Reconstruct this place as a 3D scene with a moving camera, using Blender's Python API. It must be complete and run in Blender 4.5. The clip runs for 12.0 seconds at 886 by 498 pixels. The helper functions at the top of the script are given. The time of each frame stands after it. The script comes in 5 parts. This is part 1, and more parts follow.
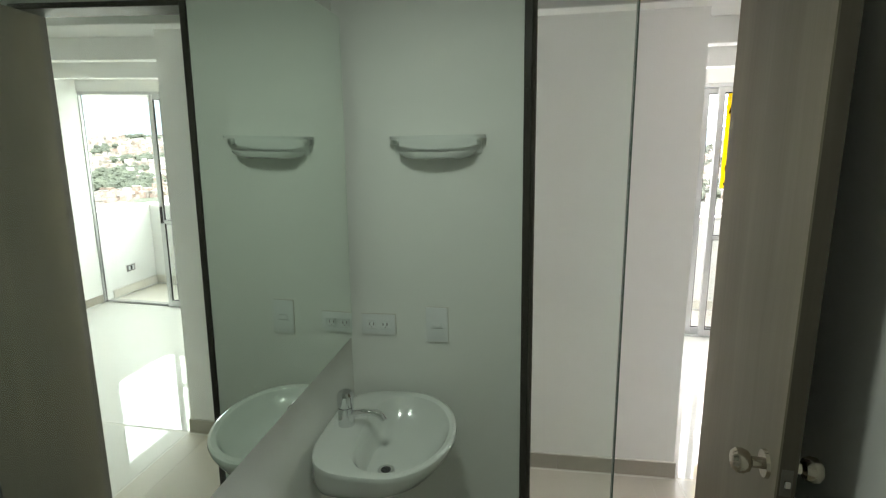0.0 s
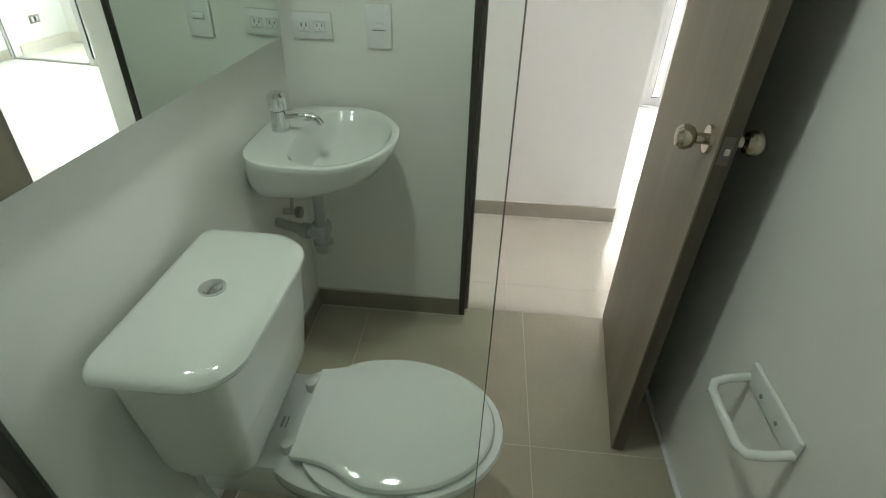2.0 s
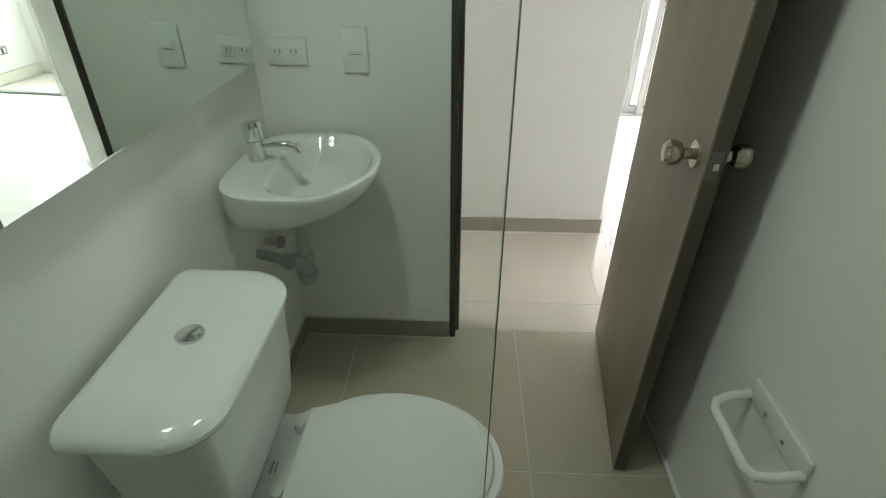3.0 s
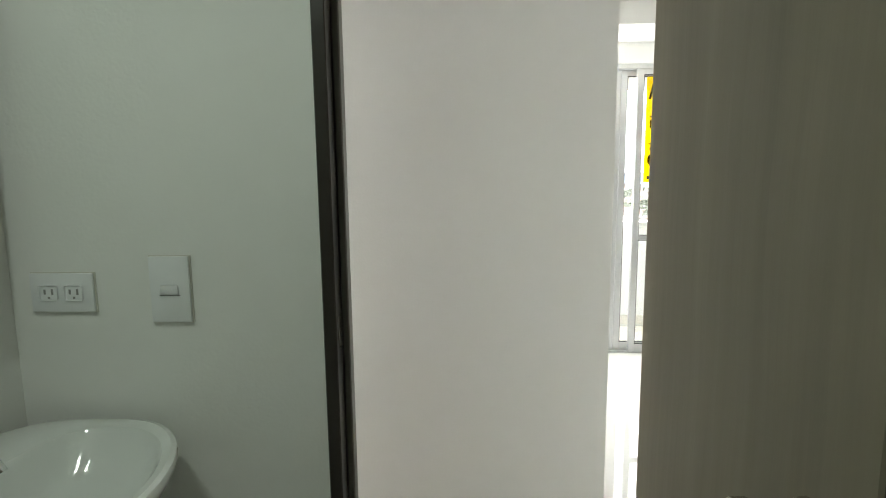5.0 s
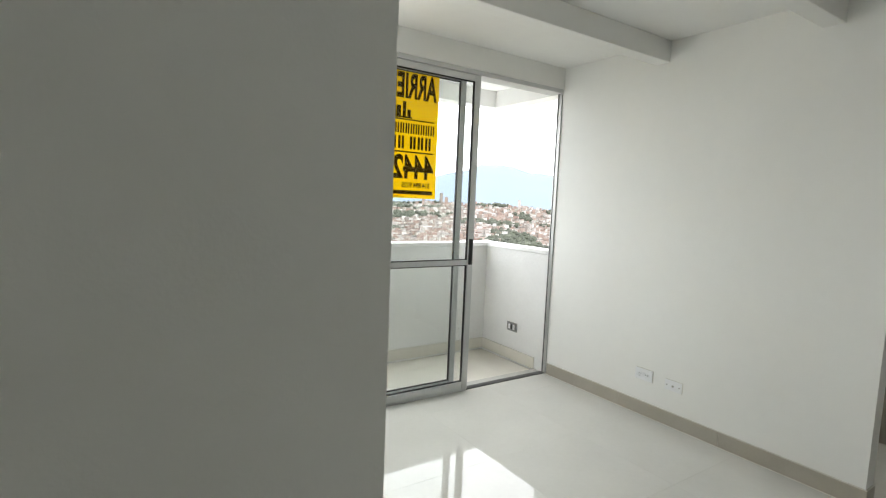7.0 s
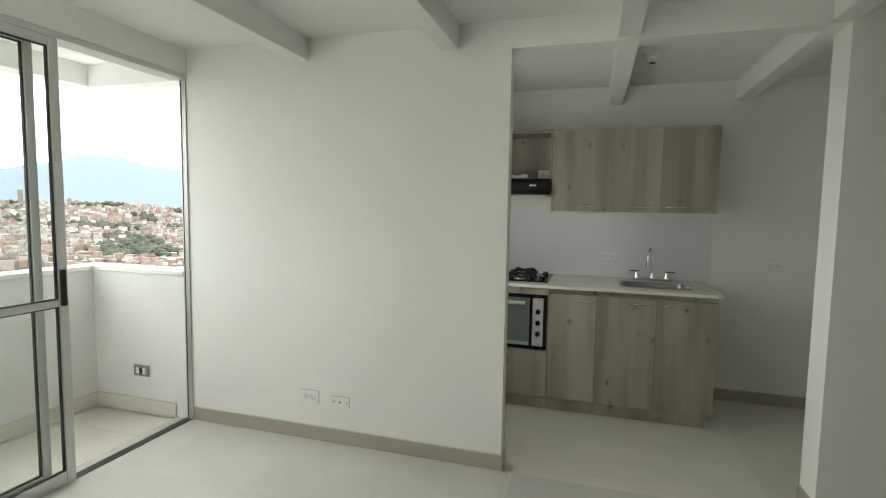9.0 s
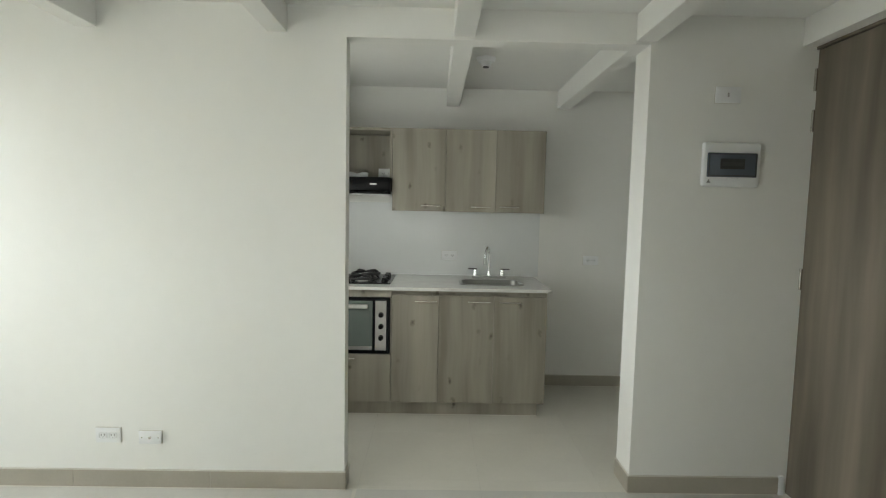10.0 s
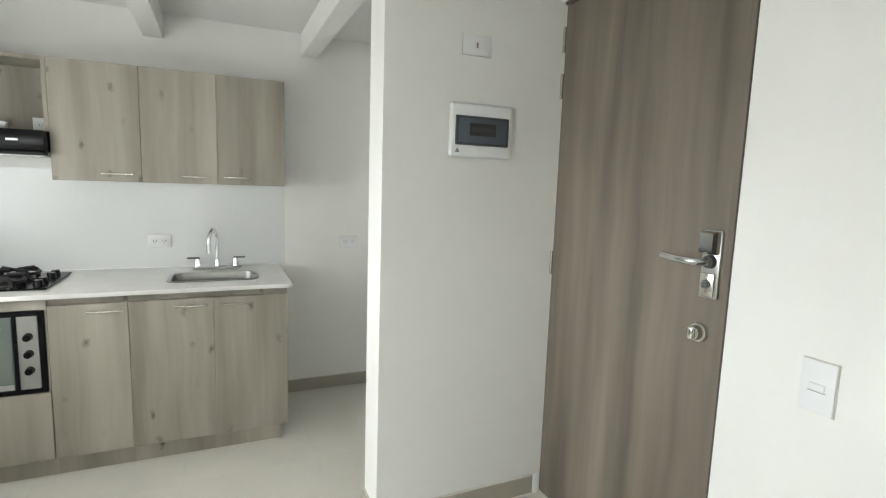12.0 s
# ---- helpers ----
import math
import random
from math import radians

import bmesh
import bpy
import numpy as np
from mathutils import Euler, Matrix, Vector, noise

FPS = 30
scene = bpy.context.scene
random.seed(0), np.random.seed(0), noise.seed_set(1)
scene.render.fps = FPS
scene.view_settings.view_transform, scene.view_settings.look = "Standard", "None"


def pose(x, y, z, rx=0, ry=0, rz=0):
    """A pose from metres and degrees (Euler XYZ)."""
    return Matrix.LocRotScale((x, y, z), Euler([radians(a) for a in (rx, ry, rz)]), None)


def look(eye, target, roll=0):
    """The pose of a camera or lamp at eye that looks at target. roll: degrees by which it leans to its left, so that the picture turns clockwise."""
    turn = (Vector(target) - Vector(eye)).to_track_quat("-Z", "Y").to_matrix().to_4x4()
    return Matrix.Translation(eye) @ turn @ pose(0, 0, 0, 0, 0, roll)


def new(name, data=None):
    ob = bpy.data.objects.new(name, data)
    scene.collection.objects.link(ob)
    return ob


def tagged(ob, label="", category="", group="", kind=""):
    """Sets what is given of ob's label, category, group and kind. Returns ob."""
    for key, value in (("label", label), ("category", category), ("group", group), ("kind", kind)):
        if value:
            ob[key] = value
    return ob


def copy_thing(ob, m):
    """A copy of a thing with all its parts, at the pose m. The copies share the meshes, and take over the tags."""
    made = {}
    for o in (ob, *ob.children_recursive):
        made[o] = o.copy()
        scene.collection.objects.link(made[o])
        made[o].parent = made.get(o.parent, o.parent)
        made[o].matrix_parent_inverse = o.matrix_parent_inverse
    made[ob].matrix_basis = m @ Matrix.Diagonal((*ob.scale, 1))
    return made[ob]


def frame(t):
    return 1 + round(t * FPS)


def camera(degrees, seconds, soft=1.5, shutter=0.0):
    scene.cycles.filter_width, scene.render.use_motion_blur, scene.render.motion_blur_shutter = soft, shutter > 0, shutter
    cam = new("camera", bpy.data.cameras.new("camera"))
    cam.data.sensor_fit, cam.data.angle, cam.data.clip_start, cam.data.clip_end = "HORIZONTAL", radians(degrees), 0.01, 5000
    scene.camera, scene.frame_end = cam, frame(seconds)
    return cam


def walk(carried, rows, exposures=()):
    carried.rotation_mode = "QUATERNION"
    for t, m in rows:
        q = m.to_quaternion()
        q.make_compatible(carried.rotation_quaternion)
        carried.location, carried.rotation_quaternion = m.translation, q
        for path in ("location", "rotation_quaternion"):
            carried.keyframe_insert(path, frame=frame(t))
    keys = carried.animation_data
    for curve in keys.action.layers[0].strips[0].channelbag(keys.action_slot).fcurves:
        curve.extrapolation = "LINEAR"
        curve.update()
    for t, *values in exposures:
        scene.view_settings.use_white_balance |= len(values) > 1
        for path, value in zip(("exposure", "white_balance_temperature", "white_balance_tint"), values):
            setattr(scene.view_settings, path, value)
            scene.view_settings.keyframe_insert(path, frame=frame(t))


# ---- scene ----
cam = camera(82.9, 12.0, soft=1.15)
PATH = [
    (0, (0.24, 0.482, 1.694), (-0.089, 2.511, 1.262), -1.2),
    (0.5, (0.282, 0.468, 1.673), (0.128, 2.514, 1.224), -1.1),
    (1, (0.29, 0.463, 1.591), (0.186, 2.458, 0.943), -1.0),
    (1.5, (0.291, 0.474, 1.494), (0.176, 2.334, 0.528), 0.8),
    (2, (0.29, 0.488, 1.398), (0.154, 2.216, 0.211), 1.6),
    (2.5, (0.289, 0.506, 1.366), (0.172, 2.168, 0.089), 1.0),
    (3, (0.282, 0.538, 1.406), (0.202, 2.297, 0.264), -0.1),
    (3.5, (0.303, 0.585, 1.44), (0.311, 2.484, 0.545), -0.4),
    (3.7, (0.333, 0.636, 1.449), (0.357, 2.581, 0.657), -0.5),
    (5.3, (0.495, 1.384, 1.268), (0.415, 3.469, 1.027), -0.6),
    (5.5, (0.454, 1.546, 1.281), (0.537, 3.628, 1.012), 0.9),
    (5.9, (0.512, 1.8, 1.277), (0.873, 3.857, 1.051), 0.9),
    (6, (0.531, 1.861, 1.276), (0.969, 3.902, 1.052), 0.7),
    (6.5, (0.598, 2.066, 1.275), (1.409, 3.991, 1.052), 1.3),
    (7, (0.666, 2.243, 1.27), (1.823, 3.984, 1.074), 2.4),
    (7.5, (0.718, 2.348, 1.285), (2.176, 3.853, 1.138), 2.7),
    (7.7, (0.741, 2.406, 1.303), (2.337, 3.763, 1.154), 2.5),
    (9.3, (0.972, 2.527, 1.348), (3.014, 2.994, 1.181), 0.8),
    (9.5, (0.993, 2.521, 1.346), (3.054, 2.884, 1.182), 0.8),
    (10, (1.079, 2.527, 1.359), (3.172, 2.493, 1.193), 1.2),
    (10.5, (1.217, 2.54, 1.368), (3.261, 2.092, 1.191), 1.6),
    (11, (1.369, 2.432, 1.385), (3.301, 1.641, 1.156), 2.0),
    (11.5, (1.525, 2.252, 1.389), (3.375, 1.289, 1.142), 2.2),
    (12, (1.64, 2.104, 1.378), (3.541, 1.251, 1.114), 1.9),
]
walk(cam, [(t, look(eye, target, roll)) for t, eye, target, roll in PATH],
     [(0.0, 1.08, 6550, 14), (1.0, 1.13, 6550, 14), (2.5, 1.8, 6500, 14), (3.0, 1.52, 6500, 13), (3.5, 1.38, 6500, 13), (5.5, 0.85, 6500, 10), (6.2, 0.02, 6500, 10), (7.0, -0.2, 6500, 9),
      (7.5, -0.14, 6600, 8), (9.5, -0.34, 6720, 3), (10.0, 0.12, 6640, 5), (10.5, 0.5, 6520, 7), (11.0, 0.84, 6420, 9), (11.5, 1.0, 6400, 9), (12.0, 1.05, 6400, 9)])

# ---- world and light ----
world = bpy.data.worlds.new("overcast_sky")
scene.world = world
world.use_nodes = True
wn, wl = world.node_tree.nodes, world.node_tree.links
wn.clear()
sky = wn.new("ShaderNodeTexSky")
sky.sky_type = "NISHITA"
sky.sun_disc = False
sky.sun_elevation, sky.sun_rotation = radians(48), radians(35)
veil = wn.new("ShaderNodeMix")
veil.data_type = "RGBA"
veil.inputs[0].default_value = 0.93
veil.inputs[7].default_value = (36.0, 36.8, 37.4, 1)
wbg = wn.new("ShaderNodeBackground")
wbg.inputs[1].default_value = 0.15
wout = wn.new("ShaderNodeOutputWorld")
wl.new(sky.outputs[0], veil.inputs[6])
wl.new(veil.outputs[2], wbg.inputs[0])
wl.new(wbg.outputs[0], wout.inputs[0])

sun = new("sun", bpy.data.lights.new("sun", "SUN"))
sun.data.energy, sun.data.angle, sun.data.color = 0.6, radians(25), (1.0, 0.96, 0.9)
sun.matrix_world = look((30, 43, 58), (0, 0, 0))


def area(name, eye, target, w, h, power, color):
    lamp = new(name, bpy.data.lights.new(name, "AREA"))
    lamp.data.shape, lamp.data.size, lamp.data.size_y = "RECTANGLE", w, h
    lamp.data.energy, lamp.data.color = power, color
    lamp.matrix_world = look(eye, target)
    return lamp


# daylight of the balcony opening, in the stretch of it behind the bedroom wall
area("balcony_daylight", (1.33, 4.99, 1.5), (1.40, 3.0, 1.3), 0.55, 1.05, 12, (0.985, 0.99, 0.965))
# daylight of the kitchen window beside the cabinets
area("kitchen_window_daylight", (3.76, 3.50, 1.0), (4.0, 2.0, 0.5), 0.40, 1.0, 5.8, (0.975, 0.985, 0.97))
# fill lamp added to brighten the corridor and pier, in an invented opening
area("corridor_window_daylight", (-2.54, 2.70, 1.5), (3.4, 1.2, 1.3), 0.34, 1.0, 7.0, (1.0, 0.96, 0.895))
# bathroom ceiling lamp
area("bathroom_lamp_light", (0.0, 1.22, 2.197), (0.0, 1.22, 0), 0.12, 0.12, 1.62, (0.87, 1.0, 0.855))


# ---- materials ----
def material(name, color, rough=0.6, metal=0.0, var=0.06, scale=3.0, bump=0.0, bump_scale=60.0, **extra):
    m = bpy.data.materials.new(name)
    m.use_nodes = True
    nt, b = m.node_tree, m.node_tree.nodes["Principled BSDF"]
    b.inputs["Base Color"].default_value = (*color, 1)
    b.inputs["Roughness"].default_value = rough
    b.inputs["Metallic"].default_value = metal
    for k, v in extra.items():
        b.inputs[k.replace("_", " ")].default_value = v
    co = nt.nodes.new("ShaderNodeTexCoord")
    if var > 0:
        big, fine = nt.nodes.new("ShaderNodeTexNoise"), nt.nodes.new("ShaderNodeTexNoise")
        big.inputs["Scale"].default_value, fine.inputs["Scale"].default_value = scale, scale * 14
        big.inputs["Detail"].default_value = 4
        nt.links.new(co.outputs["Object"], big.inputs["Vector"])
        nt.links.new(co.outputs["Object"], fine.inputs["Vector"])
        mix = nt.nodes.new("ShaderNodeMath")
        mix.operation = "MULTIPLY_ADD"
        mix.inputs[1].default_value = 0.35
        nt.links.new(fine.outputs[0], mix.inputs[0])
        nt.links.new(big.outputs[0], mix.inputs[2])
        ramp = nt.nodes.new("ShaderNodeMapRange")
        ramp.inputs["From Min"].default_value, ramp.inputs["From Max"].default_value = 0.35, 1.0
        ramp.inputs["To Min"].default_value, ramp.inputs["To Max"].default_value = 1 - var, 1 + var
        nt.links.new(mix.outputs[0], ramp.inputs["Value"])
        mul = nt.nodes.new("ShaderNodeVectorMath")
        mul.operation = "SCALE"
        mul.inputs[0].default_value = color
        nt.links.new(ramp.outputs[0], mul.inputs["Scale"])
        nt.links.new(mul.outputs[0], b.inputs["Base Color"])
        rr = nt.nodes.new("ShaderNodeMapRange")
        rr.inputs["To Min"].default_value, rr.inputs["To Max"].default_value = rough * 0.8, min(1, rough * 1.2)
        nt.links.new(big.outputs[0], rr.inputs["Value"])
        nt.links.new(rr.outputs[0], b.inputs["Roughness"])
    if bump > 0:
        bn, bp = nt.nodes.new("ShaderNodeTexNoise"), nt.nodes.new("ShaderNodeBump")
        bn.inputs["Scale"].default_value, bn.inputs["Detail"].default_value = bump_scale, 3
        bp.inputs["Strength"].default_value, bp.inputs["Distance"].default_value = bump, 0.004
        nt.links.new(co.outputs["Object"], bn.inputs["Vector"])
        nt.links.new(bn.outputs[0], bp.inputs["Height"])
        nt.links.new(bp.outputs[0], b.inputs["Normal"])
    return m


def wood(name, dark, light, stretch, rough=0.45, knots=0.0, bands=0.5, ramp=(0.27, 0.73)):
    """Grain along z, with broad bands and, if asked, knots."""
    m = bpy.data.materials.new(name)
    m.use_nodes = True
    nt, b = m.node_tree, m.node_tree.nodes["Principled BSDF"]
    N, L = nt.nodes.new, nt.links.new
    co, info = N("ShaderNodeTexCoord"), N("ShaderNodeObjectInfo")
    shift = N("ShaderNodeVectorMath")
    shift.operation = "SCALE"
    shift.inputs["Scale"].default_value = 7.0
    comb = N("ShaderNodeCombineXYZ")
    for k in range(3):
        L(info.outputs["Random"], comb.inputs[k])
    L(comb.outputs[0], shift.inputs[0])
    add = N("ShaderNodeVectorMath")
    L(co.outputs["Object"], add.inputs[0])
    L(shift.outputs[0], add.inputs[1])
    warp = N("ShaderNodeTexNoise")
    warp.inputs["Scale"].default_value = 2.2
    L(add.outputs[0], warp.inputs["Vector"])
    wv = N("ShaderNodeVectorMath")
    wv.operation = "MULTIPLY_ADD"
    wv.inputs[1].default_value = (0.05, 0.05, 0.0)
    L(warp.outputs["Color"], wv.inputs[0])
    L(add.outputs[0], wv.inputs[2])
    maps = []
    for sx, sz, detail in ((stretch, 0.55, 3), (stretch * 9, 2.2, 6)):
        mp, nz = N("ShaderNodeMapping"), N("ShaderNodeTexNoise")
        mp.inputs["Scale"].default_value = (sx, sx, sz)
        nz.inputs["Scale"].default_value, nz.inputs["Detail"].default_value = 1.0, detail
        L(wv.outputs[0], mp.inputs["Vector"])
        L(mp.outputs[0], nz.inputs["Vector"])
        maps.append(nz)
    mixv = N("ShaderNodeMix")
    mixv.inputs[0].default_value = 1 - bands
    L(maps[0].outputs[0], mixv.inputs[2])
    L(maps[1].outputs[0], mixv.inputs[3])
    cr = N("ShaderNodeValToRGB")
    cr.color_ramp.elements[0].position, cr.color_ramp.elements[1].position = ramp
    cr.color_ramp.elements[0].color, cr.color_ramp.elements[1].color = (*dark, 1), (*light, 1)
    L(mixv.outputs[0], cr.inputs[0])
    out = cr.outputs[0]
    if knots:
        km, kv = N("ShaderNodeMapping"), N("ShaderNodeTexVoronoi")
        km.inputs["Scale"].default_value = (7.5, 4.2, 1.0)
        kv.voronoi_dimensions = "2D"
        kv.inputs["Scale"].default_value = 1.0
        sep, flat = N("ShaderNodeSeparateXYZ"), N("ShaderNodeCombineXYZ")
        L(wv.outputs[0], sep.inputs[0])
        L(sep.outputs[1], flat.inputs[0])
        L(sep.outputs[2], flat.inputs[1])
        L(flat.outputs[0], km.inputs["Vector"])
        L(km.outputs[0], kv.inputs["Vector"])
        kr = N("ShaderNodeMapRange")
        kr.inputs["From Min"].default_value, kr.inputs["From Max"].default_value = 0.13, 0.26
        kr.inputs["To Min"].default_value, kr.inputs["To Max"].default_value = knots, 0.0
        kn, ka = N("ShaderNodeTexNoise"), N("ShaderNodeMath")
        kn.inputs["Scale"].default_value, kn.inputs["Detail"].default_value = 38.0, 3
        ka.operation = "MULTIPLY_ADD"
        ka.inputs[1].default_value = 0.28
        L(wv.outputs[0], kn.inputs["Vector"])
        L(kn.outputs[0], ka.inputs[0])
        L(kv.outputs["Distance"], ka.inputs[2])
        L(ka.outputs[0], kr.inputs["Value"])
        ks, kg, kmul = N("ShaderNodeSeparateColor"), N("ShaderNodeMapRange"), N("ShaderNodeMath")
        kmul.operation = "MULTIPLY"
        kg.inputs["From Min"].default_value, kg.inputs["From Max"].default_value = 0.3, 0.85
        L(kv.outputs["Color"], ks.inputs[0])
        L(ks.outputs[0], kg.inputs["Value"])
        L(kr.outputs[0], kmul.inputs[0])
        L(kg.outputs[0], kmul.inputs[1])
        km2 = N("ShaderNodeMix")
        km2.data_type = "RGBA"
        km2.inputs[7].default_value = (dark[0] * 0.45, dark[1] * 0.42, dark[2] * 0.4, 1)
        L(kmul.outputs[0], km2.inputs[0])
        L(out, km2.inputs[6])
        out = km2.outputs[2]
    L(out, b.inputs["Base Color"])
    b.inputs["Roughness"].default_value = rough
    bp = N("ShaderNodeBump")
    bp.inputs["Strength"].default_value, bp.inputs["Distance"].default_value = 0.25, 0.002
    L(maps[1].outputs[0], bp.inputs["Height"])
    L(bp.outputs[0], b.inputs["Normal"])
    return m


def pane_glass(name, tint, gloss=0.02):
    """Thin clear pane: transparent with a gloss that grows at grazing angles."""
    m = bpy.data.materials.new(name)
    m.use_nodes = True
    nt = m.node_tree
    nt.nodes.clear()
    tr, gl, fr = nt.nodes.new("ShaderNodeBsdfTransparent"), nt.nodes.new("ShaderNodeBsdfGlossy"), nt.nodes.new("ShaderNodeLayerWeight")
    mx, out = nt.nodes.new("ShaderNodeMixShader"), nt.nodes.new("ShaderNodeOutputMaterial")
    tr.inputs[0].default_value = (*tint, 1)
    gl.inputs["Roughness"].default_value = 0.01
    fr.inputs[0].default_value = 0.5
    pw, ma = nt.nodes.new("ShaderNodeMath"), nt.nodes.new("ShaderNodeMath")
    pw.operation, ma.operation = "POWER", "MULTIPLY_ADD"
    pw.inputs[1].default_value, ma.inputs[1].default_value, ma.inputs[2].default_value = 4.0, 0.7, gloss
    nt.links.new(fr.outputs["Facing"], pw.inputs[0])
    nt.links.new(pw.outputs[0], ma.inputs[0])
    nt.links.new(ma.outputs[0], mx.inputs[0])
    nt.links.new(tr.outputs[0], mx.inputs[1])
    nt.links.new(gl.outputs[0], mx.inputs[2])
    nt.links.new(mx.outputs[0], out.inputs[0])
    return m


M_WALL = material("wall_paint", (0.855, 0.855, 0.828), 0.55, var=0.025, scale=1.2, bump=0.12, bump_scale=140)
M_CEIL = material("ceiling_paint", (0.85, 0.85, 0.83), 0.75, var=0.03, scale=1.0, bump=0.2, bump_scale=90)
M_STUCCO = material("balcony_stucco", (0.84, 0.84, 0.83), 0.8, var=0.05, scale=3.0, bump=0.8, bump_scale=45)
M_PORC = material("polished_porcelain", (0.655, 0.65, 0.615), 0.03, var=0.05, scale=2.5, Specular_IOR_Level=0.9)
M_KTILE = material("kitchen_porcelain", (0.73, 0.71, 0.645), 0.15, var=0.05, scale=2.5)
# corridor tiles: a darker, warmer tone than the living room porcelain
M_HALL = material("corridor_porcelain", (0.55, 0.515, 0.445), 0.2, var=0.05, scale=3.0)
M_BTILE = material("bathroom_tile", (0.455, 0.418, 0.325), 0.33, var=0.09, scale=5.0, bump=0.08, bump_scale=60)
M_GROUT = material("grout", (0.65, 0.63, 0.575), 0.9, var=0.08, scale=8)
M_BASE = material("skirting_tile", (0.41, 0.38, 0.32), 0.3, var=0.08, scale=6.0)
M_BBASE = material("bathroom_skirting_tile", (0.265, 0.235, 0.175), 0.3, var=0.08, scale=6.0)
M_BALTILE = material("balcony_tile", (0.73, 0.70, 0.63), 0.4, var=0.06, scale=4.0)
M_OAK = wood("grey_oak_laminate", (0.215, 0.197, 0.158), (0.445, 0.415, 0.35), 6.5, 0.5, knots=0.85, bands=0.86)
M_ENTRY = wood("brown_grey_veneer", (0.088, 0.073, 0.054), (0.262, 0.226, 0.176), 8.0, 0.55, bands=0.93, ramp=(0.26, 0.74))
M_LEAF = wood("greige_veneer", (0.14, 0.12, 0.082), (0.25, 0.215, 0.153), 6.0, 0.42, bands=0.78)
M_LEAFEDGE = wood("dark_veneer_edge", (0.06, 0.05, 0.036), (0.11, 0.09, 0.065), 8.0, 0.5)
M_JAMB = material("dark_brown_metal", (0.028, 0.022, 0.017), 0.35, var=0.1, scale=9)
M_JAMBHI = material("lighter_brown_metal", (0.15, 0.135, 0.115), 0.3, metal=0.35, var=0.1, scale=9)
M_ALU = material("anodised_aluminium", (0.60, 0.61, 0.61), 0.34, metal=0.6, var=0.04, scale=7)
M_ALUDARK = material("dark_aluminium", (0.11, 0.11, 0.11), 0.3, metal=0.9, var=0.05, scale=7)
M_JAMBALU = material("weathered_aluminium", (0.46, 0.46, 0.45), 0.35, metal=0.55, var=0.08, scale=7)
M_SEAL = material("black_rubber", (0.02, 0.02, 0.02), 0.6, var=0.1)
M_GASKET = material("dark_gasket", (0.035, 0.035, 0.035), 0.6, var=0.08)
M_CHROME = material("chrome", (0.78, 0.79, 0.80), 0.08, metal=1.0, var=0.0)
M_NICKEL = material("satin_nickel", (0.62, 0.60, 0.56), 0.22, metal=1.0, var=0.05, scale=20)
M_KNOB = material("aged_nickel", (0.50, 0.455, 0.375), 0.18, metal=1.0, var=0.08, scale=20)
M_STEEL = material("brushed_steel", (0.55, 0.55, 0.54), 0.3, metal=1.0, var=0.08, scale=12)
M_SINK = material("dull_sink_steel", (0.27, 0.27, 0.26), 0.33, metal=1.0, var=0.08, scale=14)
M_CERAMIC = material("white_ceramic", (0.77, 0.79, 0.77), 0.07, var=0.015, scale=3, Coat_Weight=0.4)
M_SEAT = material("white_plastic_seat", (0.76, 0.78, 0.765), 0.08, var=0.015, scale=3)
M_PLASTIC = material("white_plastic", (0.84, 0.85, 0.86), 0.35, var=0.02, scale=10)
M_SLOT = material("dark_slot", (0.05, 0.05, 0.05), 0.6, var=0.0)
M_GREYPL = material("grey_plastic", (0.30, 0.30, 0.29), 0.4, var=0.05, scale=10)
M_SMOKE = material("smoked_lid", (0.11, 0.13, 0.16), 0.12, var=0.03, scale=6)
M_BLACK = material("black_enamel", (0.006, 0.006, 0.007), 0.22, var=0.1, scale=10, Specular_IOR_Level=0.22)
M_IRON = material("cast_iron", (0.02, 0.02, 0.021), 0.45, var=0.2, scale=40, bump=0.2)
# base lifted to grey-green: the room's reflection is put into the colour
M_OVENGL = material("oven_glass", (0.15, 0.18, 0.165), 0.12, var=0.02, scale=4, Specular_IOR_Level=0.8)
M_COUNTER = material("white_quartz", (0.74, 0.74, 0.715), 0.18, var=0.035, scale=18)
M_SPLASH = material("glossy_white_tile", (0.77, 0.79, 0.79), 0.22, var=0.02, scale=3)
M_PVC = material("grey_pvc", (0.40, 0.43, 0.40), 0.4, var=0.08, scale=10)
M_YELLOW_SHEET = bpy.data.materials.new("yellow_translucent_vinyl")
M_YELLOW_SHEET.use_nodes = True
yn, yl = M_YELLOW_SHEET.node_tree.nodes, M_YELLOW_SHEET.node_tree.links
yn.clear()
ya, yb, ym, yo = yn.new("ShaderNodeBsdfDiffuse"), yn.new("ShaderNodeBsdfTranslucent"), yn.new("ShaderNodeMixShader"), yn.new("ShaderNodeOutputMaterial")
ya.inputs[0].default_value = yb.inputs[0].default_value = (0.93, 0.72, 0.02, 1)
ym.inputs[0].default_value = 0.75
yl.new(ya.outputs[0], ym.inputs[1])
yl.new(yb.outputs[0], ym.inputs[2])
yl.new(ym.outputs[0], yo.inputs[0])
M_INK = bpy.data.materials.new("dark_brown_ink")
M_INK.use_nodes = True
kn_, kl_ = M_INK.node_tree.nodes, M_INK.node_tree.links
kn_.clear()
kd, kt, kx, ko = kn_.new("ShaderNodeBsdfDiffuse"), kn_.new("ShaderNodeBsdfTransparent"), kn_.new("ShaderNodeMixShader"), kn_.new("ShaderNodeOutputMaterial")
kd.inputs[0].default_value, kt.inputs[0].default_value = (0.05, 0.036, 0.01, 1), (0.6, 0.5, 0.4, 1)
kx.inputs[0].default_value = 0.4
kl_.new(kd.outputs[0], kx.inputs[1])
kl_.new(kt.outputs[0], kx.inputs[2])
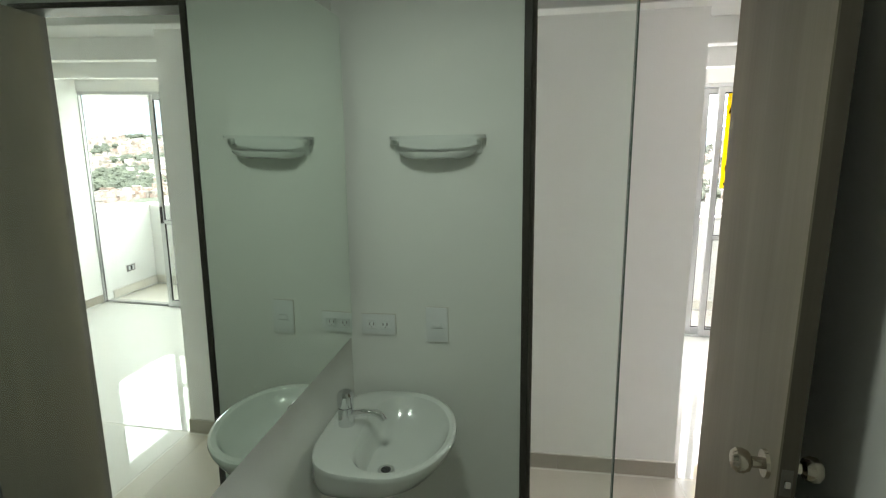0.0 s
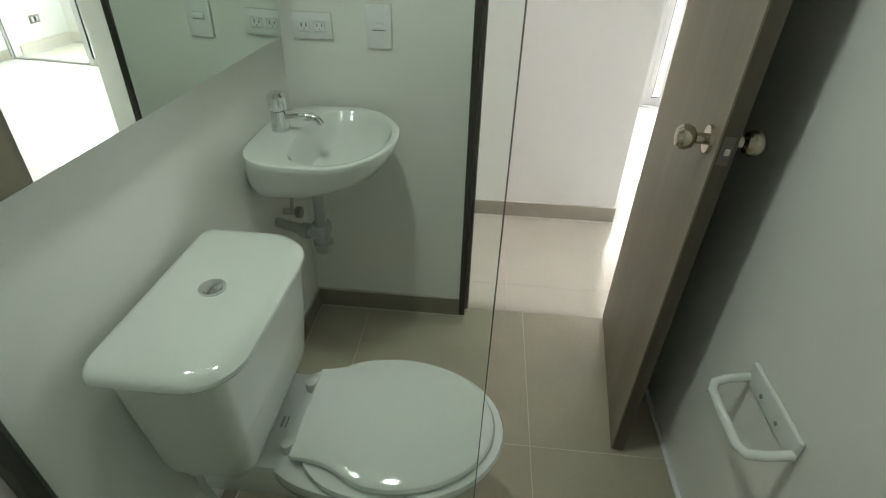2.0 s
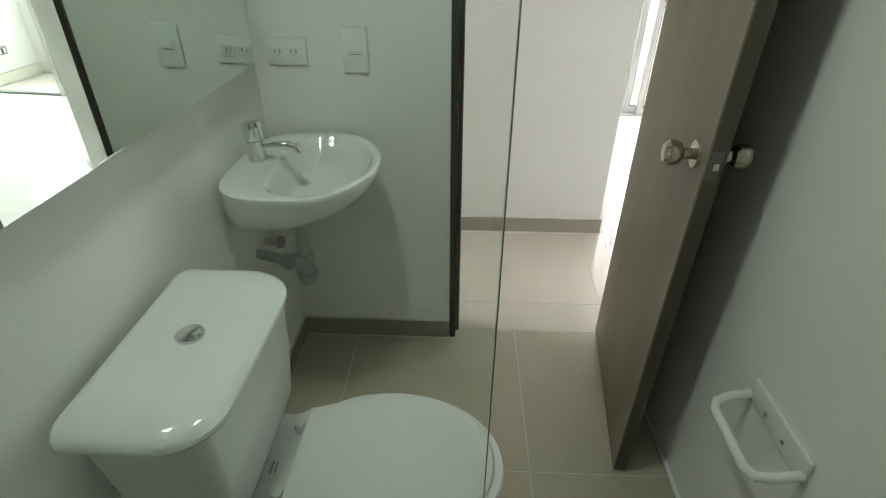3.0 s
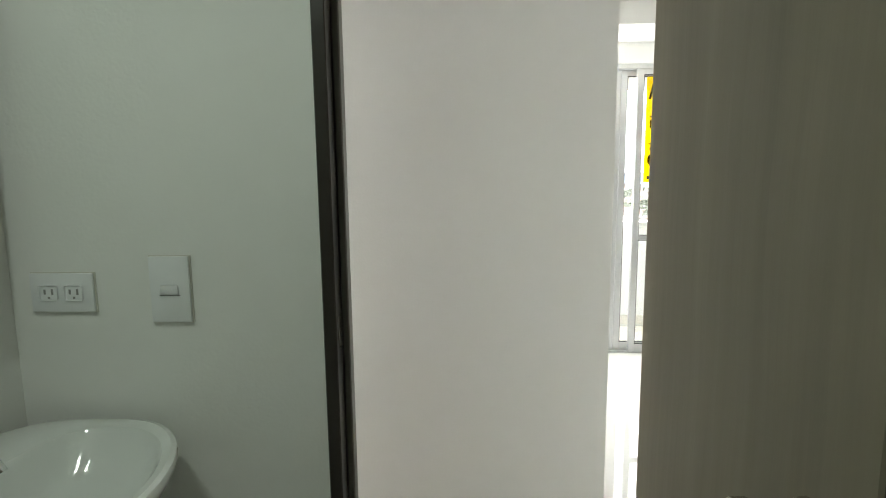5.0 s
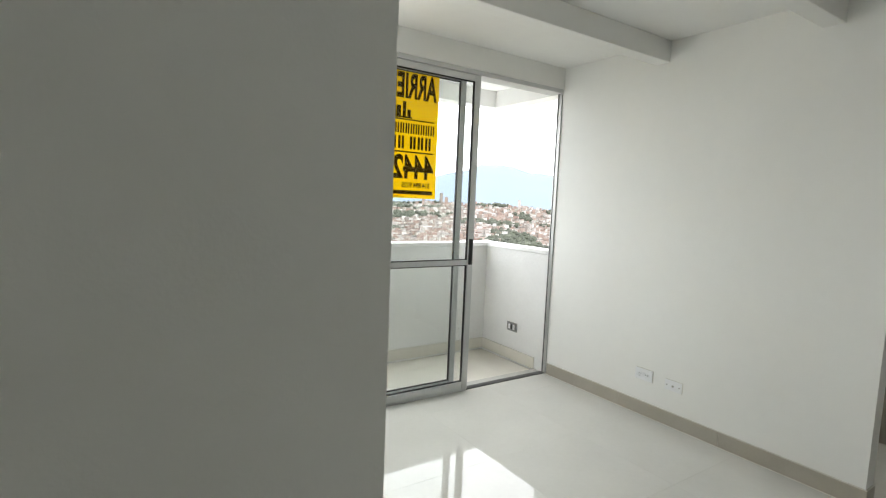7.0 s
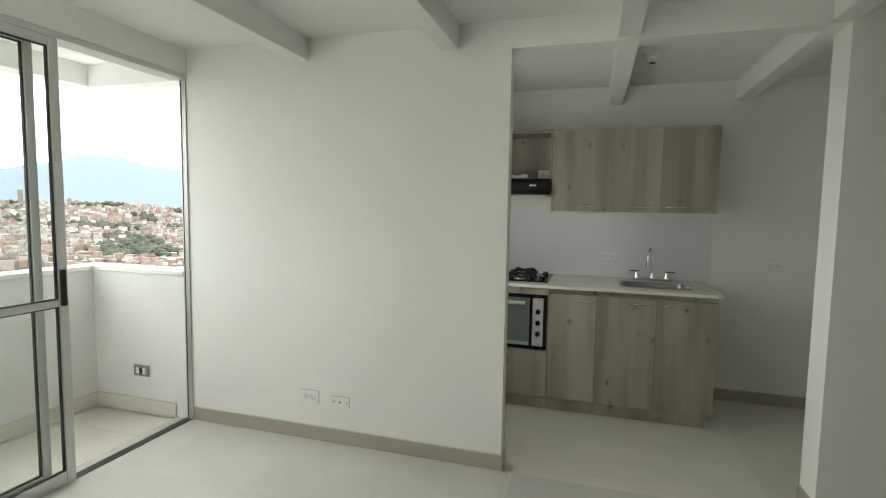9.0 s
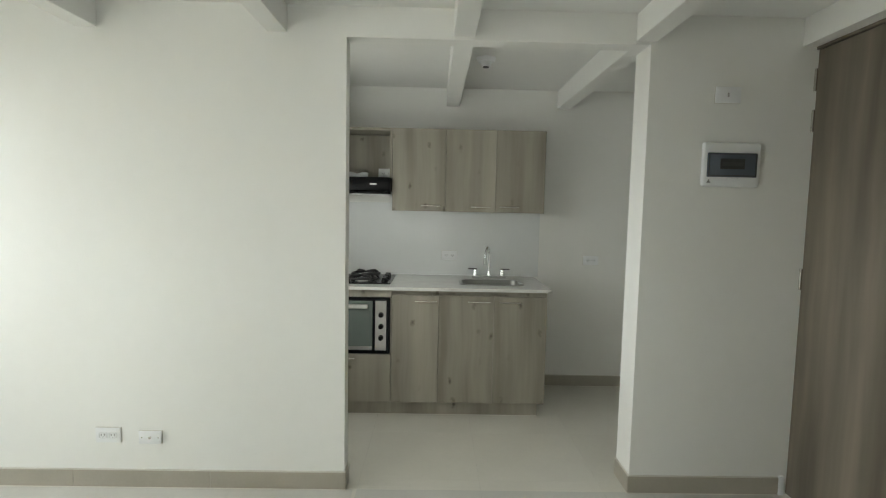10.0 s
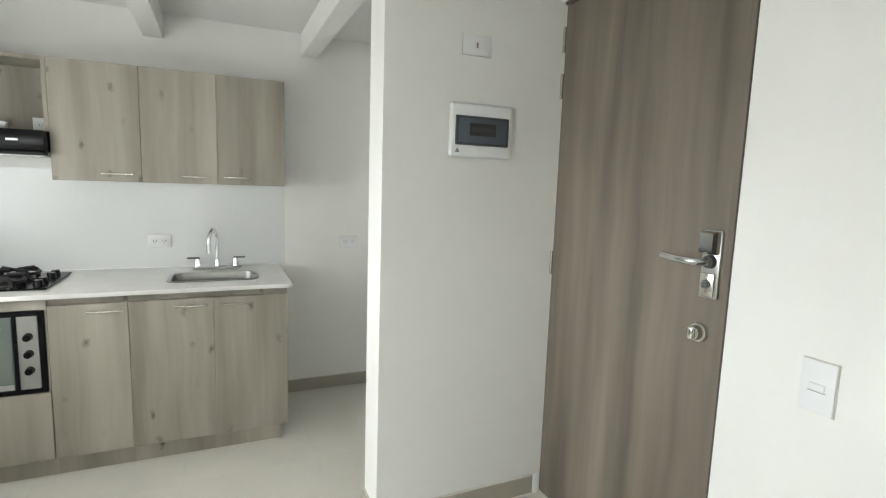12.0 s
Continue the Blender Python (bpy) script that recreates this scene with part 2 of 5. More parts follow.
kl_.new(kx.outputs[0], ko.inputs[0])
M_LAMP = bpy.data.materials.new("lamp_diffuser")
M_LAMP.use_nodes = True
M_LAMP.node_tree.nodes["Principled BSDF"].inputs["Emission Color"].default_value = (0.95, 1, 0.95, 1)
M_LAMP.node_tree.nodes["Principled BSDF"].inputs["Emission Strength"].default_value = 6.0
M_GLASS = pane_glass("window_glass", (0.98, 0.99, 0.985))
M_SHOWER = pane_glass("shower_glass", (0.955, 0.985, 0.965))
M_MIRROR = material("mirror_silver", (0.785, 0.85, 0.795), 0.005, metal=1.0, var=0.0)


# ---- building helpers ----
def add_box(bm, x0, x1, y0, y1, z0, z1, bevel=0.0, seg=2):
    r = bmesh.ops.create_cube(bm, size=1.0)
    vs = r["verts"]
    for v in vs:
        v.co = Vector(((x0 + x1) / 2 + v.co.x * (x1 - x0), (y0 + y1) / 2 + v.co.y * (y1 - y0), (z0 + z1) / 2 + v.co.z * (z1 - z0)))
    if bevel > 0:
        es = {e for v in vs for e in v.link_edges}
        bmesh.ops.bevel(bm, geom=list(es), offset=bevel, segments=seg, profile=0.5, affect="EDGES")
    return bm


def box(x0, x1, y0, y1, z0, z1, bevel=0.0, seg=2):
    return add_box(bmesh.new(), x0, x1, y0, y1, z0, z1, bevel, seg)


def add_cyl(bm, a, b, r0, r1=None, n=24, caps=True):
    a, b = Vector(a), Vector(b)
    d = b - a
    rot = d.to_track_quat("Z", "Y").to_matrix().to_4x4()
    bmesh.ops.create_cone(bm, cap_ends=caps, segments=n, radius1=r0, radius2=r0 if r1 is None else r1, depth=d.length,
                          matrix=Matrix.Translation((a + b) / 2) @ rot)
    return bm


def cyl(a, b, r0, r1=None, n=24):
    return add_cyl(bmesh.new(), a, b, r0, r1, n)


def add_rings(bm, rings, cap0=True, cap1=True):
    """Skin a list of closed rings with the same number of points."""
    rows = [[bm.verts.new(p) for p in ring] for ring in rings]
    n = len(rows[0])
    for a, b in zip(rows, rows[1:]):
        for i in range(n):
            bm.faces.new((a[i], a[(i + 1) % n], b[(i + 1) % n], b[i]))
    if cap0:
        bm.faces.new(rows[0][::-1])
    if cap1:
        bm.faces.new(rows[-1])
    return bm


def tube(points, r, n=10):
    """A bent round bar through the points."""
    pts = [Vector(p) for p in points]
    bm, rings, up = bmesh.new(), [], None
    for i, p in enumerate(pts):
        d = (pts[min(i + 1, len(pts) - 1)] - pts[max(i - 1, 0)]).normalized()
        if up is None:
            up = d.orthogonal().normalized()
        up = (up - d * up.dot(d)).normalized()
        side = d.cross(up)
        rings.append([p + r * (math.cos(2 * math.pi * k / n) * up + math.sin(2 * math.pi * k / n) * side) for k in range(n)])
    add_rings(bm, rings)
    bmesh.ops.recalc_face_normals(bm, faces=bm.faces)
    return bm


def mesh_of(name, bm, mat, origin=(0, 0, 0), smooth=True):
    bmesh.ops.translate(bm, verts=bm.verts, vec=-Vector(origin))
    bmesh.ops.recalc_face_normals(bm, faces=bm.faces)
    me = bpy.data.meshes.new(name)
    bm.to_mesh(me)
    bm.free()
    me.materials.append(mat)
    if smooth:
        me.shade_smooth()
        me.set_sharp_from_angle(angle=radians(32))
    return me


def thing(name, at, label, category, group="", kind=""):
    ob = new(name)
    ob.location = at
    ob.empty_display_size = 0.05
    return tagged(ob, label, category, group, kind)


def base_of(ob):
    p = Vector((0, 0, 0))
    while ob is not None:
        p += ob.location
        ob = ob.parent
    return p


def part(name, bm, mat, parent, label="", smooth=True):
    """One mesh under a thing or a part; the bmesh is in world metres."""
    ob = new(name, mesh_of(name, bm, mat, base_of(parent), smooth))
    ob.parent = parent
    return tagged(ob, label)


def solid(name, bm, mat, label, category, kind="structure", smooth=True):
    return tagged(new(name, mesh_of(name, bm, mat, (0, 0, 0), smooth)), label, category, kind=kind)


# ---- the large structure ----
CEIL = 2.26
YF, YF2 = 2.055, 2.163          # bathroom front wall
XL, XR = -0.345, 0.93           # bathroom side walls
YW1, XC = 2.901, 1.011          # wall facing the bathroom door, and its free corner
XE = 3.413                      # living room east wall
YS = 4.88                       # balcony wall, inner face
XK = 4.90                       # kitchen back wall

solid("floor", box(-2.6, 5.1, -0.3, 5.02, -0.16, -0.0011), M_GROUT, "light grey tile grout bed under the floor tiles", "floor")
solid("ceiling", box(-2.6, 5.1, -0.3, 5.06, CEIL, CEIL + 0.12), M_CEIL, "white painted flat concrete ceiling slab", "ceiling")


def wall(name, x0, x1, y0, y1, z0=0.0, z1=CEIL, label="plain white painted plaster wall", mat=None):
    return solid(name, box(x0, x1, y0, y1, z0, z1), mat or M_WALL, label, "wall")


# bathroom
wall("wall_bathroom_west", XL - 0.1, XL, -0.2, YF2, label="white painted bathroom wall behind toilet and washbasin")
wall("wall_bathroom_east", XR, XR + 0.1, -0.2, YF2, label="white painted bathroom wall with a paper holder")
wall("wall_bathroom_south", XL - 0.1, XR + 0.1, -0.3, -0.2, label="white shower end wall")
bf = box(XL, 0.238, YF, YF2, 0, CEIL)
add_box(bf, 0.895, XR, YF, YF2, 0, CEIL)
add_box(bf, 0.238, 0.895, YF, YF2, 2.14, CEIL)
solid("wall_bathroom_north", bf, M_WALL, "white painted wall with the bathroom doorway", "wall")
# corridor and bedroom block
# unseen end wall; its opening is added to hold the fill lamp
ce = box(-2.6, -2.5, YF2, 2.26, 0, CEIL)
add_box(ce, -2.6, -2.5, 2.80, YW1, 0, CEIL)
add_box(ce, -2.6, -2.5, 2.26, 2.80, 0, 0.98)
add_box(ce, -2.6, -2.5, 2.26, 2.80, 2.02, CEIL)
solid("wall_corridor_end", ce, M_WALL, "plain white unseen wall with an opening added for the corridor fill light", "wall")
wall("wall_corridor_south", -2.5, XL - 0.1, YF, YF2)
bb = box(-2.5, XC, YW1, YW1 + 0.1, 0, CEIL)
add_box(bb, XC - 0.1, XC, YW1 + 0.1, YS, 0, CEIL)
solid("wall_bedroom_corner", bb, M_WALL, "white painted wall ending in a free corner", "wall")
# east wall of the living room with the kitchen opening
we = box(XE, XE + 0.09, 2.943, YS + 0.055, 0, CEIL)
add_box(we, XE, XE + 0.09, 1.63, 2.943, 2.123, CEIL)
solid("wall_living_east", we, M_WALL, "white painted wall with the kitchen opening and sockets", "wall")
wp = box(XE, XE + 0.172, 0.70, 1.561, 0, CEIL)
solid("wall_panel_pier", wp, M_WALL, "white painted pier wall carrying the breaker panel", "wall")
# entry wall
en = box(XR + 0.1, 2.528, 0.74, 0.863, 0, CEIL)
add_box(en, 2.528, XE, 0.74, 0.863, 2.135, CEIL)
solid("wall_entry", en, M_WALL, "white painted wall beside the entry door", "wall")
# kitchen
wall("wall_kitchen_back", XK, XK + 0.1, 0.55, 3.56, label="white painted kitchen wall behind the cabinets")
kn = box(XE + 0.09, 3.56, 3.46, 3.56, 0, CEIL)
add_box(kn, 4.20, XK, 3.46, 3.56, 0, CEIL)
add_box(kn, 3.56, 4.20, 3.46, 3.56, 0, 0.98)
add_box(kn, 3.56, 4.20, 3.46, 3.56, 2.02, CEIL)
solid("wall_kitchen_north", kn, M_WALL, "white painted kitchen wall with a window opening", "wall")
wall("wall_kitchen_south", XE + 0.172, XK, 0.55, 0.70)
# balcony wall: lintel over the sliding door
wall("wall_balcony_lintel", XC, XE, YS, YS + 0.14, 2.115, CEIL, "white lintel over the balcony sliding door")

# joists under the slab
for nm, y0, y1 in (("joist_north", 4.056, 4.15), ("joist_middle", 3.208, 3.30), ("joist_kitchen", 2.363, 2.46), ("joist_south", 1.535, 1.63)):
    jb = box(XC if y0 > YW1 else -0.6 if y0 > YF2 else XR + 0.1, XE, y0, y1, 2.137, CEIL, 0.003, 1)
    if y0 < 3.4:
        add_box(jb, XE + 0.09 if y0 > 1.6 else XE + 0.172, XK, y0, y1, 2.125, CEIL, 0.003, 1)
    if nm == "joist_south":
        add_box(jb, XE, XE + 0.172, 1.5615, y1, 2.125, CEIL, 0.003, 1)
    solid("beam_" + nm, jb, M_CEIL, "white painted narrow concrete joist under the ceiling", "beam")


def skirting(name, runs, mat=None):
    bm = bmesh.new()
    for x0, x1, y0, y1 in runs:
        along = x1 - x0 > y1 - y0
        length = max(x1 - x0, y1 - y0)
        n = max(1, round(length / 0.6))
        for k in range(n):
            a, b = k * length / n + (0.0006 if k else 0), (k + 1) * length / n - (0.0006 if k < n - 1 else 0)
            if along:
                add_box(bm, x0 + a, x0 + b, y0, y1, 0.001, 0.085, 0.0015, 1)
            else:
                add_box(bm, x0, x1, y0 + a, y0 + b, 0.001, 0.085, 0.0015, 1)
    g = bmesh.new()
    for x0, x1, y0, y1 in runs:
        add_box(g, x0, x1, y0, y1, 0.0854, 0.0885)
        add_box(g, x0 - 0.004, x1 + 0.004, y0 - 0.004, y1 + 0.004, 0.0002, 0.0034)
    solid(name.replace("baseboard", "trim_grout"), g, M_GROUT, "pale grout line on top of the skirting tiles", "trim")
    solid(name, bm, mat or M_BASE, "beige ceramic tile skirting along the wall foot", "baseboard")


T = 0.009
skirting("baseboard_living", [(XE - T, XE, 2.934, YS), (XE, XE + 0.09, 2.943 - T, 2.943), (XC, XC + T, YW1, YS), (-2.5, XC + T, YW1 - T, YW1)])
skirting("baseboard_pier", [(XE - T, XE, 0.829, 1.561 + T), (XE, XE + 0.172, 1.561, 1.561 + T)])
solid("trim_skirting_end", box(XE - 0.013, XE, 0.803, 0.8285, 0.0, 0.096, 0.003, 2), M_PLASTIC, "white end piece between skirting and entry door", "trim")
skirting("baseboard_entry", [(XR + 0.1, 2.528, 0.863, 0.863 + T)])
skirting("baseboard_kitchen", [(XK - T, XK, 0.70, 1.775)])
skirting("baseboard_bathroom", [(XL, 0.238, YF - T, YF), (XL, XL + T, -0.2, YF - T)], M_BBASE)
solid("trim_bathroom_east", box(XR - 0.014, XR, -0.2, YF - 0.012, 0.0005, 0.014, 0.004, 2), M_PLASTIC, "white sealant fillet along the wall foot", "trim")

# balcony
solid("balcony_floor_slab", box(0.6, 3.56, 5.02, 5.86, -0.2, -0.024), M_BALTILE, "concrete balcony slab", "floor")
pr = box(0.6, 3.4135, 5.68, 5.80, -0.02, 0.905)
solid("wall_parapet_front", pr, M_STUCCO, "white rough-plastered balcony parapet", "wall")
solid("wall_parapet_side", box(3.414, 3.53, YS + 0.0555, 5.80, -0.02, 0.905), M_STUCCO, "white rough-plastered side parapet of the balcony", "wall")
cp = box(0.6, 3.41, 5.665, 5.815, 0.905, 0.938, 0.004, 1)
add_box(cp, 3.40, 3.545, YS + 0.0555, 5.815, 0.905, 0.938, 0.004, 1)
solid("trim_parapet_coping", cp, M_STUCCO, "white plaster coping on the parapet", "trim")
solid("ceiling_balcony", box(0.6, 3.6, 5.02, 5.86, 2.235, 2.35), M_CEIL, "white balcony soffit", "ceiling")
sb = box(0.6, 3.6, 5.72, 5.86, 2.10, 2.235)
add_box(sb, 3.46, 3.6, 5.02, 5.72, 2.10, 2.235)
solid("beam_balcony_edge", sb, M_CEIL, "white edge beam of the balcony slab", "beam")
skirting("baseboard_balcony", [(1.0, 3.41, 5.68 - T, 5.68), (3.41 - T, 3.41, 5.02, 5.68)], M_BALTILE)
wall("wall_balcony_west", 0.5, 0.6, 5.02, 5.86, -0.1, 2.3, mat=M_STUCCO)


# ---- balcony sliding door and sign ----
def sliding_door():
    d = thing("balcony_sliding_door", (2.2, 4.93, 0), "aluminium sliding balcony door standing partly open", "sliding door")
    part("top_track", box(XC, XE, 4.885, 5.0, 2.085, 2.1145, 0.002, 1), M_ALU, d)
    for y0 in (4.896, 4.952):
        part("bottom_track", box(XC, 2.668, y0, y0 + 0.022, 0.0, 0.0135, 0.002, 1), M_ALU, d)
    part("threshold", box(2.6685, XE - 0.001, 4.90, 4.9515, 0.0005, 0.004, 0.001, 1), M_ALUDARK, d, "flat dark metal threshold strip")
    part("jamb", box(XE - 0.009, XE - 0.001, 4.888, 4.934, 0.0045, 2.0845, 0.002, 1), M_JAMBALU, d)
    part("jamb_seal", box(XE - 0.0115, XE - 0.0092, 4.918, 4.923, 0.0045, 2.0845), M_SEAL, d)
    part("jamb", box(XC + 0.002, XC + 0.04, 4.885, 5.0, 0.014, 2.085, 0.002, 1), M_ALU, d)

    def panel(name, x0, x1, y, sr, mid):
        f = box(x0, x0 + 0.045, y, y + 0.03, 0.014, 2.085, 0.002, 1)
        add_box(f, x1 - sr, x1, y, y + 0.03, 0.014, 2.085, 0.002, 1)
        add_box(f, x0 + 0.045, x1 - sr, y + 0.002, y + 0.028, 0.014, 0.066, 0.002, 1)
        add_box(f, x0 + 0.045, x1 - sr, y + 0.002, y + 0.028, 2.045, 2.085, 0.002, 1)
        if mid:
            add_box(f, x0 + 0.045, x1 - sr, y + 0.002, y + 0.028, 0.862, 0.895, 0.002, 1)
        p = part(name, f, M_ALU, d)
        for z0, z1 in (((0.066, 0.862), (0.895, 2.045)) if mid else ((0.066, 2.045),)):
            s = bmesh.new()
            for a in (x0 + 0.045, x1 - sr - 0.006):
                add_box(s, a, a + 0.006, y + 0.008, y + 0.022, z0, z1)
            for b in (z0, z1 - 0.006):
                add_box(s, x0 + 0.051, x1 - sr - 0.006, y + 0.008, y + 0.022, b, b + 0.006)
            part("gasket", s, M_GASKET, p)
            g = part("pane", box(x0 + 0.051, x1 - sr - 0.006, y + 0.013, y + 0.017, z0 + 0.006, z1 - 0.006), M_GLASS, p, smooth=False)
            g.visible_shadow = False
        return p

    front = panel("sliding_panel", 1.757, 2.668, 4.892, 0.043, True)
    part("pull_handle", box(2.628, 2.652, 4.876, 4.892, 0.865, 1.035, 0.004, 2), M_SEAL, front, "black recessed pull handle")
    panel("fixed_panel", 1.66, 2.595, 4.948, 0.038, False)
    panel("fixed_panel", XC + 0.042, 1.6585, 4.948, 0.045, False)
    return d


sliding_door()


def words(text, size, cx, cz, y, width, parent, height=None):
    """Lettering read from outside the glass, centred on cx and scaled to a width."""
    cu = bpy.data.curves.new("lettering", "FONT")
    cu.body, cu.size, cu.align_x, cu.align_y, cu.extrude, cu.offset = text, size, "CENTER", "CENTER", 0.0006, size * 0.032
    tmp = new("lettering", cu)
    dg = bpy.context.evaluated_depsgraph_get()
    me = bpy.data.meshes.new_from_object(tmp.evaluated_get(dg))
    bpy.data.objects.remove(tmp)
    xs, ys = [v.co.x for v in me.vertices], [v.co.y for v in me.vertices]
    sx = width / (max(xs) - min(xs))
    sy = (height / (max(ys) - min(ys))) if height else 1.0
    mx, my = (max(xs) + min(xs)) / 2, (max(ys) + min(ys)) / 2
    o = base_of(parent)
    for v in me.vertices:
        x, yy, z = v.co
        v.co = Vector((cx - (x - mx) * sx, y + z, cz + (yy - my) * sy)) - o
    me.materials.clear()
    me.materials.append(M_INK)
    ob = new("lettering", me)
    ob.parent = parent
    return ob


def rent_sign():
    x0, x1, z0, z1, y = 1.846, 2.392, 1.285, 2.045, 4.9595
    s = thing("rental_sign", ((x0 + x1) / 2, y, z0), "yellow vinyl rental sign stuck on the balcony glass", "sign")
    part("sheet", box(x0, x1, y - 0.0006, y + 0.0006, z0, z1), M_YELLOW_SHEET, s, smooth=False)
    cx, yi, h = (x0 + x1) / 2, y - 0.0022, z1 - z0
    words("ARRIENDA", 0.2, cx, z1 - 0.115 * h, yi, 0.515, s, 0.15)
    words("4442716", 0.2, cx, z0 + 0.25 * h, yi, 0.50, s, 0.152)

    def bar(name, a, b, c, e):
        return part(name, box(cx - a, cx - b, yi - 0.0004, yi + 0.0004, z0 + c * h, z0 + e * h), M_INK, s, smooth=False)

    bar("rule", -0.245, 0.245, 0.617, 0.627)
    bar("rule", -0.245, 0.245, 0.362, 0.373)
    bar("rule", -0.25, 0.25, 0.03, 0.062)
    bar("rule", -0.05, 0.235, 0.010, 0.016)
    # the firm's two-line name, as pairs of upright strokes
    for k in range(14):
        a = -0.247 + k * 0.0356
        bar("name_bar", a, a + 0.0105, 0.513, 0.593)
        bar("name_bar", a + 0.0165, a + 0.027, 0.513, 0.593)
    for a, n in ((-0.225, 3), (-0.035, 5)):
        for k in range(n):
            c = a + k * 0.0545
            bar("name_bar", c, c + 0.016, 0.392, 0.492)
            bar("name_bar", c + 0.024, c + 0.04, 0.392, 0.492)
    words("314 894 9125", 0.05, x1 - 0.145, z0 + 0.105 * h, yi, 0.20, s, 0.034)
    for a in (0.05, 0.125):
        bar("small_bar", a, a + 0.06, 0.085, 0.125)
    bar("emblem_base", -0.085, 0.10, 0.632, 0.645)
    for k, (w, t) in enumerate(((0.024, 0.055), (0.022, 0.115), (0.03, 0.08), (0.024, 0.125), (0.02, 0.06))):
        bar("emblem_block", -0.075 + k * 0.034, -0.075 + k * 0.034 + w, 0.6455, 0.645 + t)
    return s


rent_sign()


# ---- sockets and switches ----
def plate(name, label, category, w, h, style, group):
    """A wall plate built facing -x, with its back at x = 0 and its centre at the origin."""
    p = thing(name, (0, 0, 0), label, category, group)
    mat = M_GREYPL if style == "grey" else M_PLASTIC
    # grey rim draws the shadow edge around the cover plate as colour
    part("back_box_rim", box(-0.003, 0, -w / 2 - 0.0015, w / 2 + 0.0015, -h / 2 - 0.0015, h / 2 + 0.0015), M_GROUT, p, smooth=False)
    part("cover_plate", box(-0.0085, -0.0031, -w / 2, w / 2, -h / 2, h / 2, 0.0022, 2), mat, p)
    if style == "socket":
        for s in (-1, 1):
            c = s * w * 0.2
            f = part("socket_face", box(-0.0101, -0.0081, c - 0.017, c + 0.017, -0.014, 0.014, 0.004, 2), M_PLASTIC, p)
            for a, z, q in ((-0.007, 0.002, 0.011), (0.007, 0.002, 0.009)):
                part("slot", box(-0.0104, -0.0100, c + a - 0.002, c + a + 0.002, z - q / 2, z + q / 2), M_GREYPL, f, smooth=False)
            part("slot", box(-0.0104, -0.0100, c - 0.002, c + 0.002, -0.011, -0.007), M_GREYPL, f, smooth=False)
    elif style == "switch":
        r = box(-0.0125, -0.0081, -0.017, 0.017, -0.009, 0.009, 0.003, 2)
        part("rocker", r, M_PLASTIC, p)
        part("rocker_gap", box(-0.0090, -0.0083, -0.019, 0.019, -0.0115, -0.0094), M_GREYPL, p, smooth=False)
    elif style == "tv":
        for s in (-1, 1):
            part("screw", cyl((-0.0100, s * w * 0.36, 0), (-0.0076, s * w * 0.36, 0), 0.004, n=12), M_NICKEL, p)
        part("coax_port", cyl((-0.0135, 0, 0), (-0.0076, 0, 0), 0.006, n=12), M_NICKEL, p)
    elif style == "grey":
        for k in (-1, 0, 1):
            part("module", box(-0.0113, -0.0081, k * 0.026 - 0.011, k * 0.026 + 0.011, -0.02, 0.02, 0.003, 2), M_SLOT if k == 0 else M_PLASTIC, p)
    elif style == "box":
        part("knockout", box(-0.0100, -0.0081, -0.004, 0.004, -0.010, 0.010, 0.0015, 1), M_GREYPL, p)
    return p


sockets = plate("wall_socket", "white double socket plate on a white wall", "socket", 0.118, 0.072, "socket", "wall sockets")
sockets.matrix_basis = pose(XE, 4.06, 0.257)
copy_thing(sockets, pose(XK - 0.004, 2.417, 1.009))
copy_thing(sockets, pose(XK, 1.33, 0.99))
copy_thing(sockets, pose(XK - 0.02, 2.90, 1.615))
copy_thing(sockets, pose(-0.242, YF, 1.095, 0, 0, 90))
tv = plate("antenna_plate", "white blank antenna plate on a white wall", "socket", 0.108, 0.062, "tv", "wall sockets")
tv.matrix_basis = pose(XE, 3.863, 0.248)
sw = plate("light_switch", "white single light switch on a bathroom wall", "switch", 0.074, 0.122, "switch", "light switches")
sw.matrix_basis = pose(-0.04, YF, 1.10, 0, 0, 90)
tagged(copy_thing(sw, pose(2.287, 0.863, 0.951, 0, 0, -90)), "white single light switch beside the entry door")
bo = plate("balcony_socket", "grey three-module socket on the rough balcony wall", "socket", 0.118, 0.072, "grey", "wall sockets")
bo.matrix_basis = pose(3.41, 5.293, 0.272)
jbx = plate("junction_cover", "white blank junction cover above the breaker panel", "cover plate", 0.118, 0.074, "box", "")
jbx.matrix_basis = pose(XE, 1.197, 1.908)


